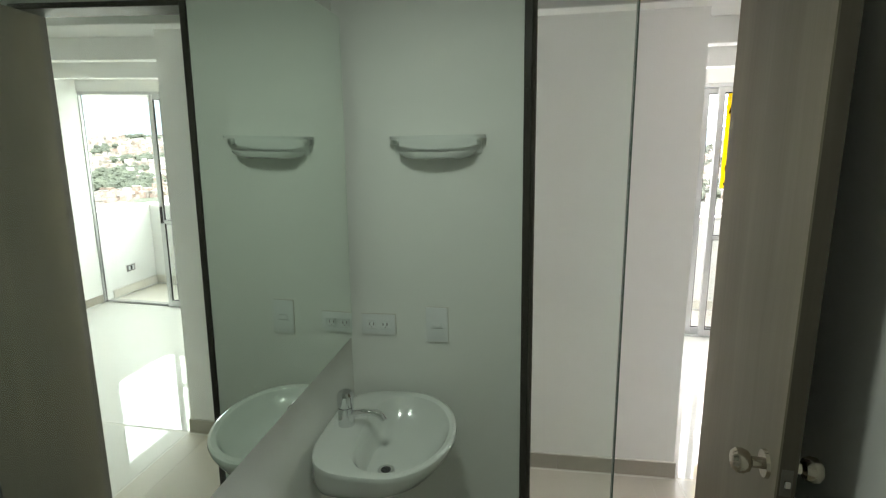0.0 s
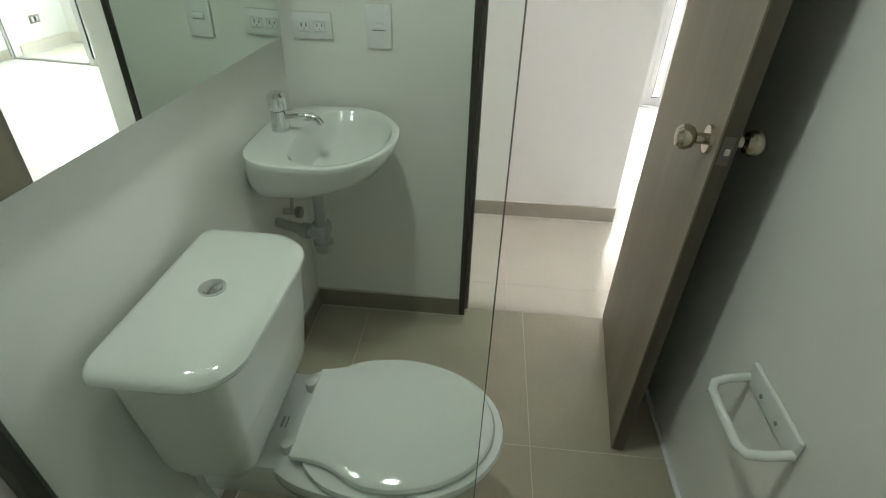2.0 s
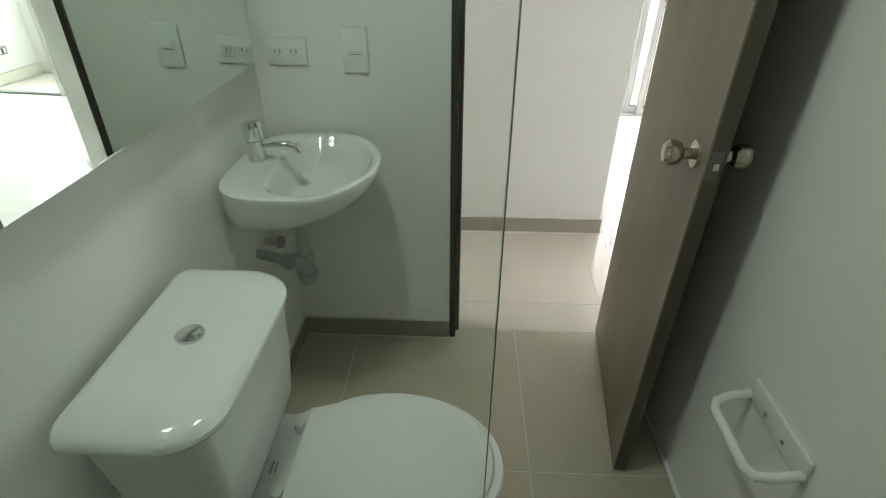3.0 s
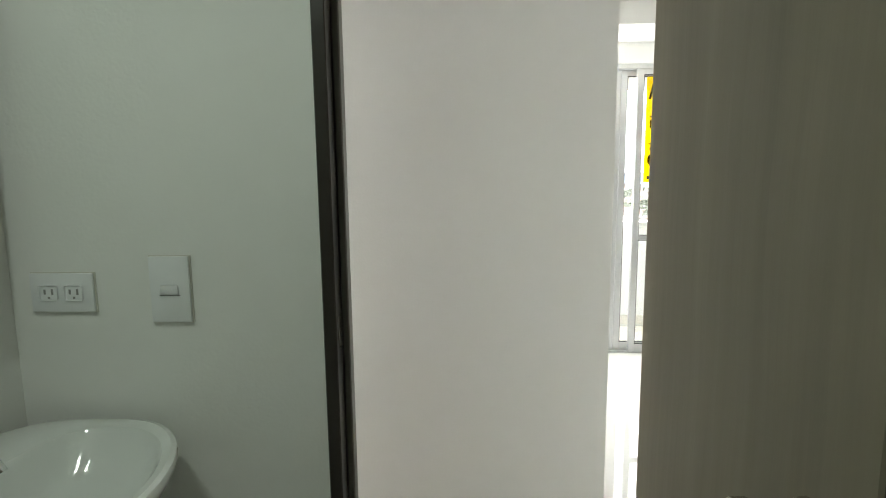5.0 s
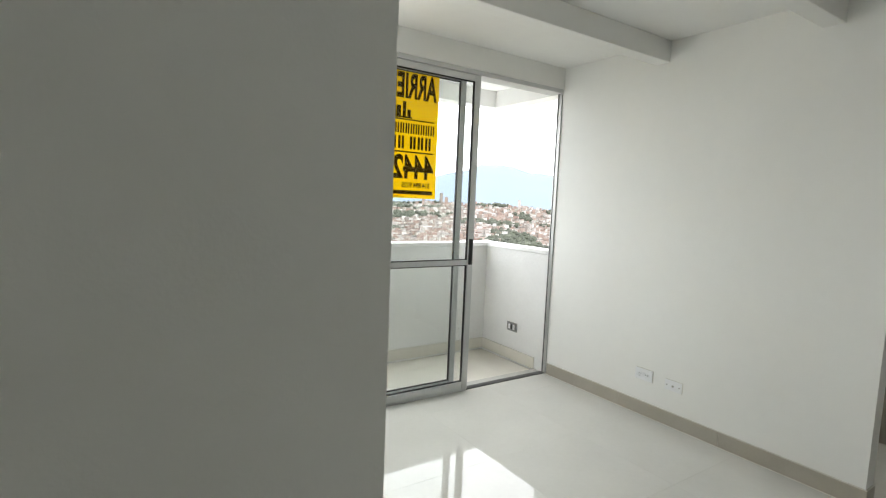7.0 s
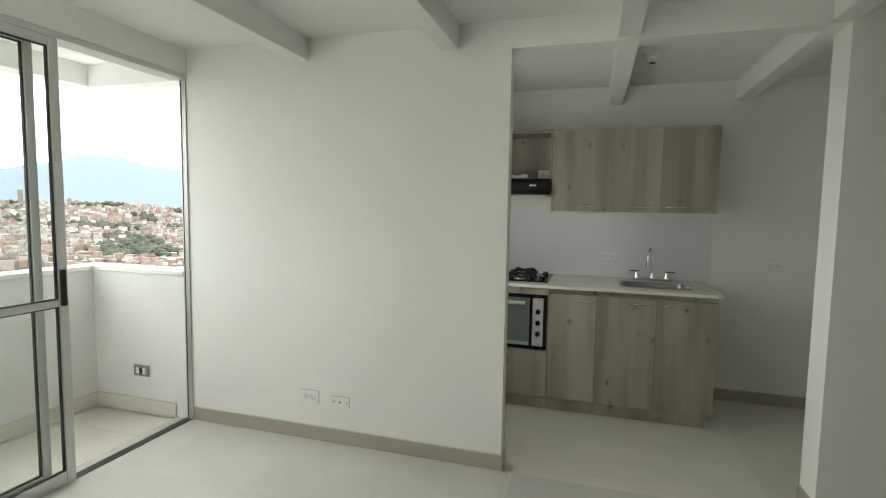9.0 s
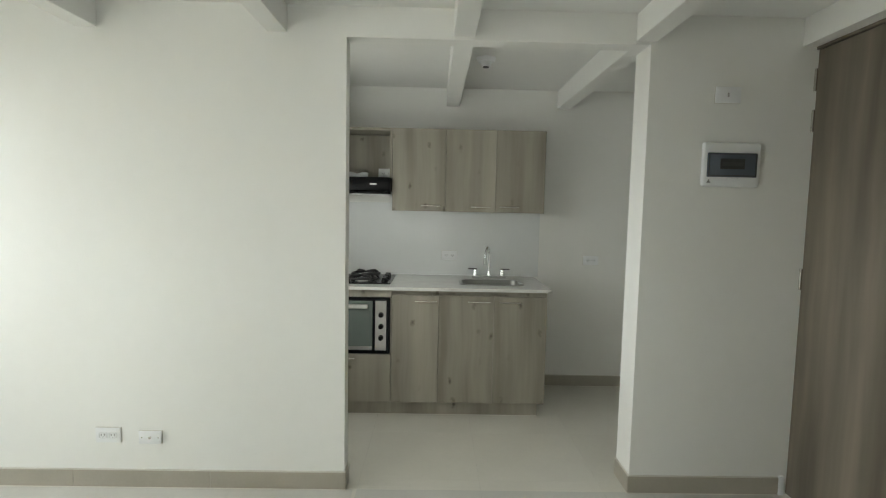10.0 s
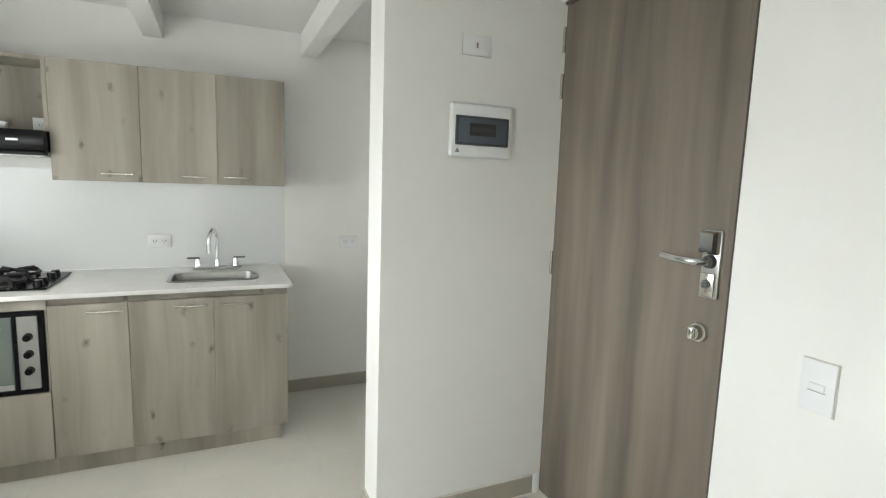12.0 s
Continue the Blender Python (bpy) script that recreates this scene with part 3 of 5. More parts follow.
def breaker_panel():
    p = thing("breaker_panel", (XE, 1.168, 1.491), "white breaker panel with a grey smoked lid", "breaker panel")
    part("cover", box(XE - 0.022, XE, 1.033, 1.304, 1.489, 1.693, 0.012, 3), M_PLASTIC, p)
    lid = part("lid", box(XE - 0.028, XE - 0.0215, 1.053, 1.284, 1.534, 1.644, 0.004, 2), M_SMOKE, p, "smoked grey translucent lid")
    for y in (1.0585, 1.2745):
        part("lid_rim", box(XE - 0.0292, XE - 0.0278, y, y + 0.004, 1.543, 1.635), M_SLOT, lid, smooth=False)
    for z in (1.5385, 1.6355):
        part("lid_rim", box(XE - 0.0292, XE - 0.0278, 1.058, 1.279, z, z + 0.004), M_SLOT, lid, smooth=False)
    part("breaker_frame", box(XE - 0.0292, XE - 0.0278, 1.112, 1.226, 1.570, 1.618, 0.0006, 1), M_GASKET, lid)
    part("breaker_slot", box(XE - 0.0304, XE - 0.0293, 1.120, 1.218, 1.585, 1.602, 0.0004, 1), M_SLOT, lid)
    part("lid_tab", box(XE - 0.026, XE - 0.0215, 1.135, 1.185, 1.517, 1.5325, 0.003, 2), M_PLASTIC, p)
    t = bmesh.new()
    add_rings(t, [[(x, 1.283, 1.506), (x, 1.263, 1.506), (x, 1.273, 1.523)] for x in (XE - 0.0232, XE - 0.0222)])
    part("warning_label", t, M_GREYPL, p, "small grey triangle label")
    return p


breaker_panel()


# ---- entry door ----
def loft_box(wide, narrow, y0, y1, z0, z1):
    """A block on a wall facing +y, drawn in towards its front."""
    d = wide[0] - narrow[0]
    rings = [[(x0, y, c), (x1, y, c), (x1, y, e), (x0, y, e)] for x0, x1, y, c, e in
             ((*wide, y0, z0, z1), (*wide, (y0 + y1) / 2, z0, z1), (*narrow, y1, z0 - d, z1 + d))]
    return add_rings(bmesh.new(), rings)


def entry_door():
    d = thing("entry_door", (3.0, 0.79, 0), "closed brown-grey wood veneer entry door with chrome lever", "door")
    part("leaf", box(2.574, XE - 0.004, 0.75, 0.79, 0.008, 2.118, 0.002, 1), M_ENTRY, d)
    fr = box(2.533, 2.571, 0.742, 0.838, 0.0, 2.134, 0.002, 1)
    # black strips put the shade of the gap around the leaf into colour
    part("frame_seal", box(2.5712, 2.5735, 0.742, 0.787, 0.0, 2.12), M_SEAL, d, smooth=False)
    part("frame_seal", box(2.574, XE - 0.004, 0.742, 0.785, 2.1183, 2.1207), M_SEAL, d, smooth=False)
    part("rebate_strip", box(2.5275, 2.5325, 0.835, 0.866, 0.0, 2.134, 0.001, 1), M_LEAFEDGE, d)
    add_box(fr, 2.571, XE - 0.001, 0.742, 0.80, 2.121, 2.134, 0.002, 1)
    part("door_frame", fr, M_ENTRY, d)
    for z in (1.985, 1.80, 1.064):
        part("hinge", cyl((XE - 0.006, 0.797, z - 0.05), (XE - 0.006, 0.797, z + 0.05), 0.0065, n=12), M_NICKEL, d)
    pl = part("lock_plate", box(2.613, 2.673, 0.79, 0.799, 1.075, 1.275, 0.004, 2), M_STEEL, d, "brushed steel lock plate")
    part("upper_guard", loft_box((2.616, 2.671), (2.622, 2.665), 0.7992, 0.825, 1.206, 1.272), M_CHROME, pl, "bright chrome guard")
    part("lower_guard", box(2.620, 2.667, 0.7992, 0.807, 1.080, 1.150, 0.004, 2), M_NICKEL, pl)
    part("cylinder", cyl((2.643, 0.807, 1.117), (2.643, 0.816, 1.117), 0.014, 0.0125, 20), M_CHROME, pl)
    part("keyhole", box(2.6415, 2.6445, 0.816, 0.8165, 1.110, 1.124), M_SLOT, pl, smooth=False)
    part("lever_collar", cyl((2.643, 0.799, 1.183), (2.643, 0.812, 1.183), 0.021, 0.018, 22), M_ALUDARK, pl)
    part("lever", tube([(2.643, 0.812, 1.183), (2.643, 0.838, 1.183), (2.650, 0.848, 1.183), (2.675, 0.852, 1.183), (2.72, 0.851, 1.184), (2.755, 0.848, 1.186), (2.775, 0.846, 1.187)], 0.0115, 12), M_CHROME, pl)
    db = part("deadbolt", cyl((2.662, 0.79, 0.966), (2.662, 0.801, 0.966), 0.030, 0.028, 28), M_STEEL, d, "round steel deadbolt")
    part("turn_boss", cyl((2.662, 0.801, 0.966), (2.662, 0.822, 0.966), 0.023, 0.021, 24), M_NICKEL, db)
    part("thumb_turn", box(2.653, 2.671, 0.822, 0.834, 0.948, 0.984, 0.004, 2), M_CHROME, db)
    return d


entry_door()


def door_stop():
    s = thing("door_stop", (3.228, 0.889, 0), "small ivory plastic door stop lying on the floor", "door stop")

    def turned(bm):
        bmesh.ops.transform(bm, matrix=pose(3.228, 0.889, 0, 0, 0, 47), verts=bm.verts)
        return bm

    part("foot_plate", turned(box(-0.047, 0.047, -0.018, 0.018, 0.0005, 0.009, 0.004, 2)), material("ivory_plastic", (0.50, 0.46, 0.39), 0.5, var=0.15, scale=30), s)
    part("rubber_edge", turned(box(-0.044, 0.044, -0.0265, -0.0182, 0.0005, 0.008, 0.001, 1)), M_SEAL, s)
    for x in (-0.026, 0.022):
        part("screw_hole", turned(cyl((x, 0, 0.009), (x, 0, 0.0096), 0.010, 0.010, 14)), M_SLOT, s)


door_stop()


# ---- kitchen ----
def bar_handle(x, y0, y1, z, parent):
    h = box(x - 0.026, x - 0.018, y0, y1, z - 0.005, z + 0.005, 0.0034, 3)
    for y in (y0 + 0.012, y1 - 0.018):
        add_box(h, x - 0.019, x, y, y + 0.006, z - 0.003, z + 0.003)
    part("handle", h, M_NICKEL, parent, "slim metal bar handle")


def front(name, x, y0, y1, z0, z1, parent, handle=None):
    f = part(name, box(x, x + 0.018, y0 + 0.0008, y1 - 0.0008, z0, z1, 0.0012, 1), M_OAK, parent)
    if handle:
        bar_handle(x, handle[0], handle[1], handle[2], f)
    return f


FX, PX = 4.27, 4.312


def base_unit(y0, y1, label):
    u = thing("base_cabinet", (4.58, (y0 + y1) / 2, 0), label, "cabinet", "kitchen base cabinets")
    part("body", box(FX + 0.02, XK - 0.003, y0 + 0.0005, y1 - 0.0005, 0.092, 0.8035), M_OAK, u, smooth=False)
    part("plinth", box(PX, PX + 0.016, y0 + 0.036 if y0 < 1.9 else y0, y1, 0.0, 0.0915), M_OAK, u, smooth=False)
    part("top_rail", box(FX + 0.022, FX + 0.036, y0, y1, 0.8036, 0.8372), M_OAK, u, smooth=False)
    return u


u = base_unit(1.792, 2.495, "grey oak base cabinet with two doors under the sink")
front("door", FX, 2.137, 2.495, 0.098, 0.802, u, (2.163, 2.304, 0.769))
front("door", FX, 1.792, 2.137, 0.098, 0.802, u, (1.970, 2.107, 0.768))
u = base_unit(2.495, 2.797, "grey oak base cabinet with one door")
front("door", FX, 2.495, 2.797, 0.098, 0.802, u, (2.505, 2.650, 0.767))
u = base_unit(2.797, 3.455, "grey oak oven housing with a drawer below")
front("drawer", FX, 2.80, 3.452, 0.098, 0.415, u, (3.03, 3.26, 0.388))
front("filler", FX, 2.797, 3.455, 0.788, 0.8368, u)
front("filler", FX, 2.797, 2.806, 0.418, 0.786, u)


solid("trim_plinth_grout", box(PX - 0.004, PX - 0.0003, 1.83, 3.455, 0.0002, 0.004), M_GROUT, "pale grout line at the foot of the cabinet plinth", "trim")


def oven():
    o = thing("built_in_oven", (4.27, 3.13, 0.42), "built-in oven with black frame and steel control strip", "oven")
    y0, y1, z0, z1 = 2.8075, 3.448, 0.419, 0.785
    f = box(FX - 0.008, FX + 0.018, y0, y0 + 0.022, z0, z1, 0.003, 1)
    add_box(f, FX - 0.008, FX + 0.018, y1 - 0.022, y1, z0, z1, 0.003, 1)
    for a, b in ((z0, z0 + 0.022), (z1 - 0.02, z1)):
        add_box(f, FX - 0.008, FX + 0.018, y0 + 0.02, y1 - 0.02, a, b, 0.003, 1)
    part("frame", f, M_BLACK, o)
    c = part("control_strip", box(FX - 0.010, FX + 0.015, y0 + 0.0225, 2.902, z0 + 0.0225, z1 - 0.0205, 0.002, 1), M_STEEL, o)
    for z in (0.675, 0.60, 0.526):
        part("knob", cyl((FX - 0.010, 2.864, z), (FX - 0.034, 2.864, z), 0.0175, 0.0145, 24), M_BLACK, c)
    part("divider", box(FX - 0.008, FX + 0.015, 2.9025, 2.918, z0 + 0.0225, z1 - 0.0205), M_BLACK, o, smooth=False)
    d = part("oven_door", box(FX - 0.012, FX + 0.012, 2.9185, y1 - 0.0225, z0 + 0.0225, z1 - 0.0205, 0.003, 1), M_OVENGL, o, "dark glass oven door")
    part("lower_trim", box(FX - 0.0135, FX - 0.0122, 2.922, y1 - 0.026, z0 + 0.026, z0 + 0.05), M_STEEL, d, smooth=False)
    h = box(FX - 0.052, FX - 0.038, 2.945, y1 - 0.045, 0.720, 0.748, 0.006, 3)
    for y in (2.97, y1 - 0.07):
        add_cyl(h, (FX - 0.040, y, 0.735), (FX - 0.012, y, 0.735), 0.007, n=10)
    part("handle", h, M_STEEL, d, "flat steel bar handle")


oven()


def worktop():
    w = thing("worktop", (4.57, 2.6, 0.827), "white quartz worktop with a sink cut-out", "worktop")
    b = bmesh.new()
    x0, x1, y0, y1 = 4.243, XK - 0.002, 1.770, 3.457
    sx0, sx1, sy0, sy1 = 4.415, 4.655, 1.935, 2.335
    for a in ((x0, sx0, y0, y1), (sx1, x1, y0, y1), (sx0, sx1, y0, sy0), (sx0, sx1, sy1, y1)):
        add_box(b, *a, 0.8375, 0.857)
    bmesh.ops.remove_doubles(b, verts=b.verts, dist=0.0002)
    part("slab", b, M_COUNTER, w, smooth=False)
    part("sealant_bead", cyl((XK - 0.006, y0, 0.858), (XK - 0.006, y1, 0.858), 0.004, n=8), M_PLASTIC, w, "white sealant bead along the wall")
    s = thing("kitchen_sink", (4.57, 2.135, 0.70), "brushed steel kitchen sink set into the worktop", "sink")

    def rr(ax0, ax1, ay0, ay1, r, z, n=6):
        pts = []
        for cx, cy, a0 in ((ax1 - r, ay1 - r, 0), (ax0 + r, ay1 - r, 90), (ax0 + r, ay0 + r, 180), (ax1 - r, ay0 + r, 270)):
            for k in range(n + 1):
                a = radians(a0 + 90 * k / n)
                pts.append((cx + r * math.cos(a), cy + r * math.sin(a), z))
        return pts

    k = bmesh.new()
    add_rings(k, [rr(sx0 - 0.018, sx1 + 0.018, sy0 - 0.018, sy1 + 0.018, 0.05, 0.8575), rr(sx0 - 0.016, sx1 + 0.016, sy0 - 0.016, sy1 + 0.016, 0.05, 0.861),
                  rr(sx0 + 0.004, sx1 - 0.004, sy0 + 0.004, sy1 - 0.004, 0.045, 0.860), rr(sx0 + 0.006, sx1 - 0.006, sy0 + 0.006, sy1 - 0.006, 0.045, 0.85),
                  rr(sx0 + 0.02, sx1 - 0.02, sy0 + 0.02, sy1 - 0.02, 0.04, 0.73), rr(sx0 + 0.05, sx1 - 0.05, sy0 + 0.05, sy1 - 0.05, 0.03, 0.715)], cap0=False)
    part("basin", k, M_SINK, s)
    part("sticker", box(4.46, 4.52, 1.921, 1.949, 0.8612, 0.8622), M_PLASTIC, s, "white paper sticker", smooth=False)
    part("drain", cyl((4.535, 2.135, 0.7152), (4.535, 2.135, 0.719), 0.045, 0.042, 24), M_CHROME, s)
    return w


worktop()


def kitchen_tap():
    t = thing("kitchen_tap", (4.80, 2.12, 0.857), "chrome two-handle swan-neck kitchen tap behind the sink", "tap")
    part("deck_plate", box(4.775, 4.83, 1.99, 2.25, 0.8572, 0.872, 0.007, 3), M_STEEL, t)
    part("spout_base", cyl((4.80, 2.12, 0.872), (4.80, 2.12, 0.91), 0.017, 0.012, 20), M_CHROME, t)
    pts = [(4.80, 2.12, 0.90), (4.80, 2.12, 0.98), (4.80, 2.12, 1.035)]
    for k in range(1, 9):
        a = math.pi * k / 8
        pts.append((4.745 + 0.055 * math.cos(a), 2.12 + 0.005 * k, 1.035 + 0.055 * math.sin(a)))
    pts.append((4.69, 2.16, 1.0))
    part("spout", tube(pts, 0.0108, 12), M_CHROME, t)
    part("aerator", cyl((4.69, 2.16, 1.008), (4.69, 2.16, 0.962), 0.0145, n=18), M_CHROME, t)
    for y, s in ((2.022, -1), (2.222, 1)):
        k = part("valve_body", cyl((4.80, y, 0.872), (4.80, y, 0.915), 0.020, 0.014, 18), M_CHROME, t)
        part("lever", box(4.787, 4.805, min(y - 0.012 * s, y + 0.055 * s), max(y - 0.012 * s, y + 0.055 * s), 0.917, 0.925, 0.004, 2), M_ALUDARK, k, "dark metal lever")


kitchen_tap()


def cooktop():
    c = thing("gas_cooktop", (4.575, 3.1, 0.857), "black gas cooktop with cast iron pan supports", "cooktop")
    part("plate", box(4.36, 4.79, 2.815, 3.41, 0.8572, 0.866, 0.003, 1), M_BLACK, c)
    for i, x in enumerate((4.43, 4.50, 4.63, 4.70)):
        part("control_knob", cyl((x, 2.862, 0.866), (x, 2.862, 0.892), 0.021, 0.017, 20), M_BLACK, c)
    for x in (4.46, 4.68):
        for y in (3.02, 3.27):
            b = part("burner", cyl((x, y, 0.866), (x, y, 0.877), 0.045, 0.04, 24), M_STEEL, c)
            part("burner_cap", cyl((x, y, 0.877), (x, y, 0.886), 0.034, 0.03, 24), M_BLACK, b)
            for k in range(4):
                a = math.pi / 4 + k * math.pi / 2
                dx, dy = math.cos(a), math.sin(a)
                part("pan_support", tube([(x + 0.105 * dx, y + 0.105 * dy, 0.867), (x + 0.10 * dx, y + 0.10 * dy, 0.893), (x + 0.085 * dx, y + 0.085 * dy, 0.904),
                                          (x + 0.02 * dx, y + 0.02 * dy, 0.902)], 0.0095, 8), M_IRON, c)
            part("support_ring", tube([(x + 0.098 * math.cos(2 * math.pi * k / 24), y + 0.098 * math.sin(2 * math.pi * k / 24), 0.888) for k in range(25)], 0.0078, 8), M_IRON, c)


cooktop()
UX, UZ0, UZ1 = 4.634, 1.343, 1.918


def upper_unit(y0, y1, label):
    u = thing("wall_cabinet", (4.77, (y0 + y1) / 2, UZ0), label, "cabinet", "kitchen wall cabinets")
    part("body", box(UX + 0.02, XK - 0.003, y0 + 0.0005, y1 - 0.0005, UZ0, UZ1), M_OAK, u, smooth=False)
    return u


u = upper_unit(1.758, 2.460, "grey oak wall cabinet with two doors")
front("door", UX, 2.107, 2.4597, UZ0, UZ1, u, (2.14, 2.279, 1.378))
front("door", UX, 1.758, 2.107, UZ0, UZ1, u, (1.940, 2.076, 1.381))
u = upper_unit(2.460, 2.836, "grey oak wall cabinet with one door")
front("door", UX, 2.4603, 2.836, UZ0, UZ1, u, (2.494, 2.633, 1.381))
u = thing("open_shelf_unit", (4.77, 3.14, 1.57), "open grey oak shelf box above the hood", "shelf", "kitchen wall cabinets")
part("side_panel", box(UX + 0.004, XK - 0.003, 2.8375, 2.854, 1.572, UZ1), M_OAK, u, smooth=False)
part("side_panel", box(UX + 0.004, XK - 0.003, 3.438, 3.456, 1.572, UZ1), M_OAK, u, smooth=False)
part("top_panel", box(UX + 0.004, XK - 0.003, 2.854, 3.438, 1.899, UZ1), M_OAK, u, smooth=False)
part("back_panel", box(XK - 0.019, XK - 0.003, 2.854, 3.438, 1.572, 1.899), M_OAK, u, smooth=False)


def hood():
    h = thing("range_hood", (4.7, 3.14, 1.45), "black slim range hood below the open shelf", "range hood")
    part("body", box(4.575, XK - 0.003, 2.842, 3.45, 1.475, 1.571, 0.006, 2), M_BLACK, h)
    part("front_lip", box(4.562, 4.62, 2.842, 3.45, 1.455, 1.4745, 0.004, 2), M_BLACK, h)
    part("badge", box(4.5735, 4.5752, 2.94, 2.985, 1.518, 1.528), M_STEEL, h, smooth=False)
    for k in range(3):
        part("button", box(4.572, 4.5755, 3.14 + k * 0.03, 3.153 + k * 0.03, 1.522, 1.529), M_PLASTIC, h, smooth=False)
    part("filter_tray", box(4.63, XK - 0.02, 2.87, 3.42, 1.452, 1.4745), M_STEEL, h, smooth=False)
    d = thing("exhaust_duct", (4.75, 3.12, 1.572), "white crumpled exhaust duct lying on the hood", "duct")
    part("duct", tube([(4.72, 3.02 + 0.02 * k, 1.590 + 0.006 * math.sin(k * 1.3)) for k in range(16)], 0.018, 14), M_PLASTIC, d)


hood()
solid("backsplash", box(XK - 0.0035, XK - 0.0003, 1.732, 3.457, 0.857, 1.4), M_SPLASH, "glossy white splashback panel behind the worktop", "wall")


def lamp_holder(x, y, z):
    l = thing("ceiling_lamp_holder", (x, y, z), "white porcelain ceiling lamp holder without a bulb", "lamp holder")
    part("rose", cyl((x, y, z), (x, y, z - 0.022), 0.058, 0.05, 32), M_PLASTIC, l)
    part("socket", cyl((x, y, z - 0.022), (x, y, z - 0.05), 0.034, 0.024, 24), M_PLASTIC, l)
    part("socket_mouth", cyl((x, y, z - 0.0502), (x, y, z - 0.054), 0.018, 0.018, 20), M_SLOT, l)


lamp_holder(4.142, 2.244, CEIL)


# ---- bathroom ----
def egg(cx, cy, af, ab, b, z, n=48, square=2.6, scale=1.0):
    """A closed ring: rounded towards +x, squarer towards -x."""
    pts = []
    for k in range(n):
        a = 2 * math.pi * k / n
        c, s = math.cos(a), math.sin(a)
        if c >= 0:
            x, y = af * c, b * s
        else:
            e = 2.0 / square
            x, y = -ab * abs(c) ** e, b * math.copysign(abs(s) ** e, s)
        pts.append((cx + x * scale, cy + y * scale, z))
    return pts


def rrect(x0, x1, y0, y1, r, z, n=6):
    pts = []
    for cx, cy, a0 in ((x1 - r, y1 - r, 0), (x0 + r, y1 - r, 90), (x0 + r, y0 + r, 180), (x1 - r, y0 + r, 270)):
        for k in range(n + 1):
            a = radians(a0 + 90 * k / n)
            pts.append((cx + r * math.cos(a), cy + r * math.sin(a), z))
    return pts


def dshape(x0, x1, y0, y1, rb, rf, z, n=7):
    """A rounded box ring with its own corner radii at the back (-x) and the front (+x)."""
    pts = []
    for cx, cy, a0, r in ((x1 - rf, y1 - rf, 0, rf), (x0 + rb, y1 - rb, 90, rb), (x0 + rb, y0 + rb, 180, rb), (x1 - rf, y0 + rf, 270, rf)):
        for k in range(n + 1):
            a = radians(a0 + 90 * k / n)
            pts.append((cx + r * math.cos(a), cy + r * math.sin(a), z))
    return pts


def seat_shape(cx, cy, af, ab, b, z, taper=0.3, n=28):
    """A toilet lid ring: half an ellipse in front, tapering to a straight hinge edge."""
    pts = [(cx + af * math.sin(math.pi * k / n), cy - b * math.cos(math.pi * k / n), z) for k in range(n + 1)]
    back = [(0.15, 1 - taper * 0.05), (0.32, 1 - taper * 0.28), (0.48, 1 - taper * 0.62), (0.64, 1 - taper * 0.88), (0.8, 1 - taper * 0.98), (0.97, 1 - taper), (1.0, 1 - taper * 1.06)]
    pts += [(cx - ab * u, cy + b * w, z) for u, w in back]
    pts += [(cx - ab * u, cy - b * w, z) for u, w in reversed(back)]
    return pts


def loft(rings, cap0=True, cap1=True):
    return add_rings(bmesh.new(), rings, cap0, cap1)


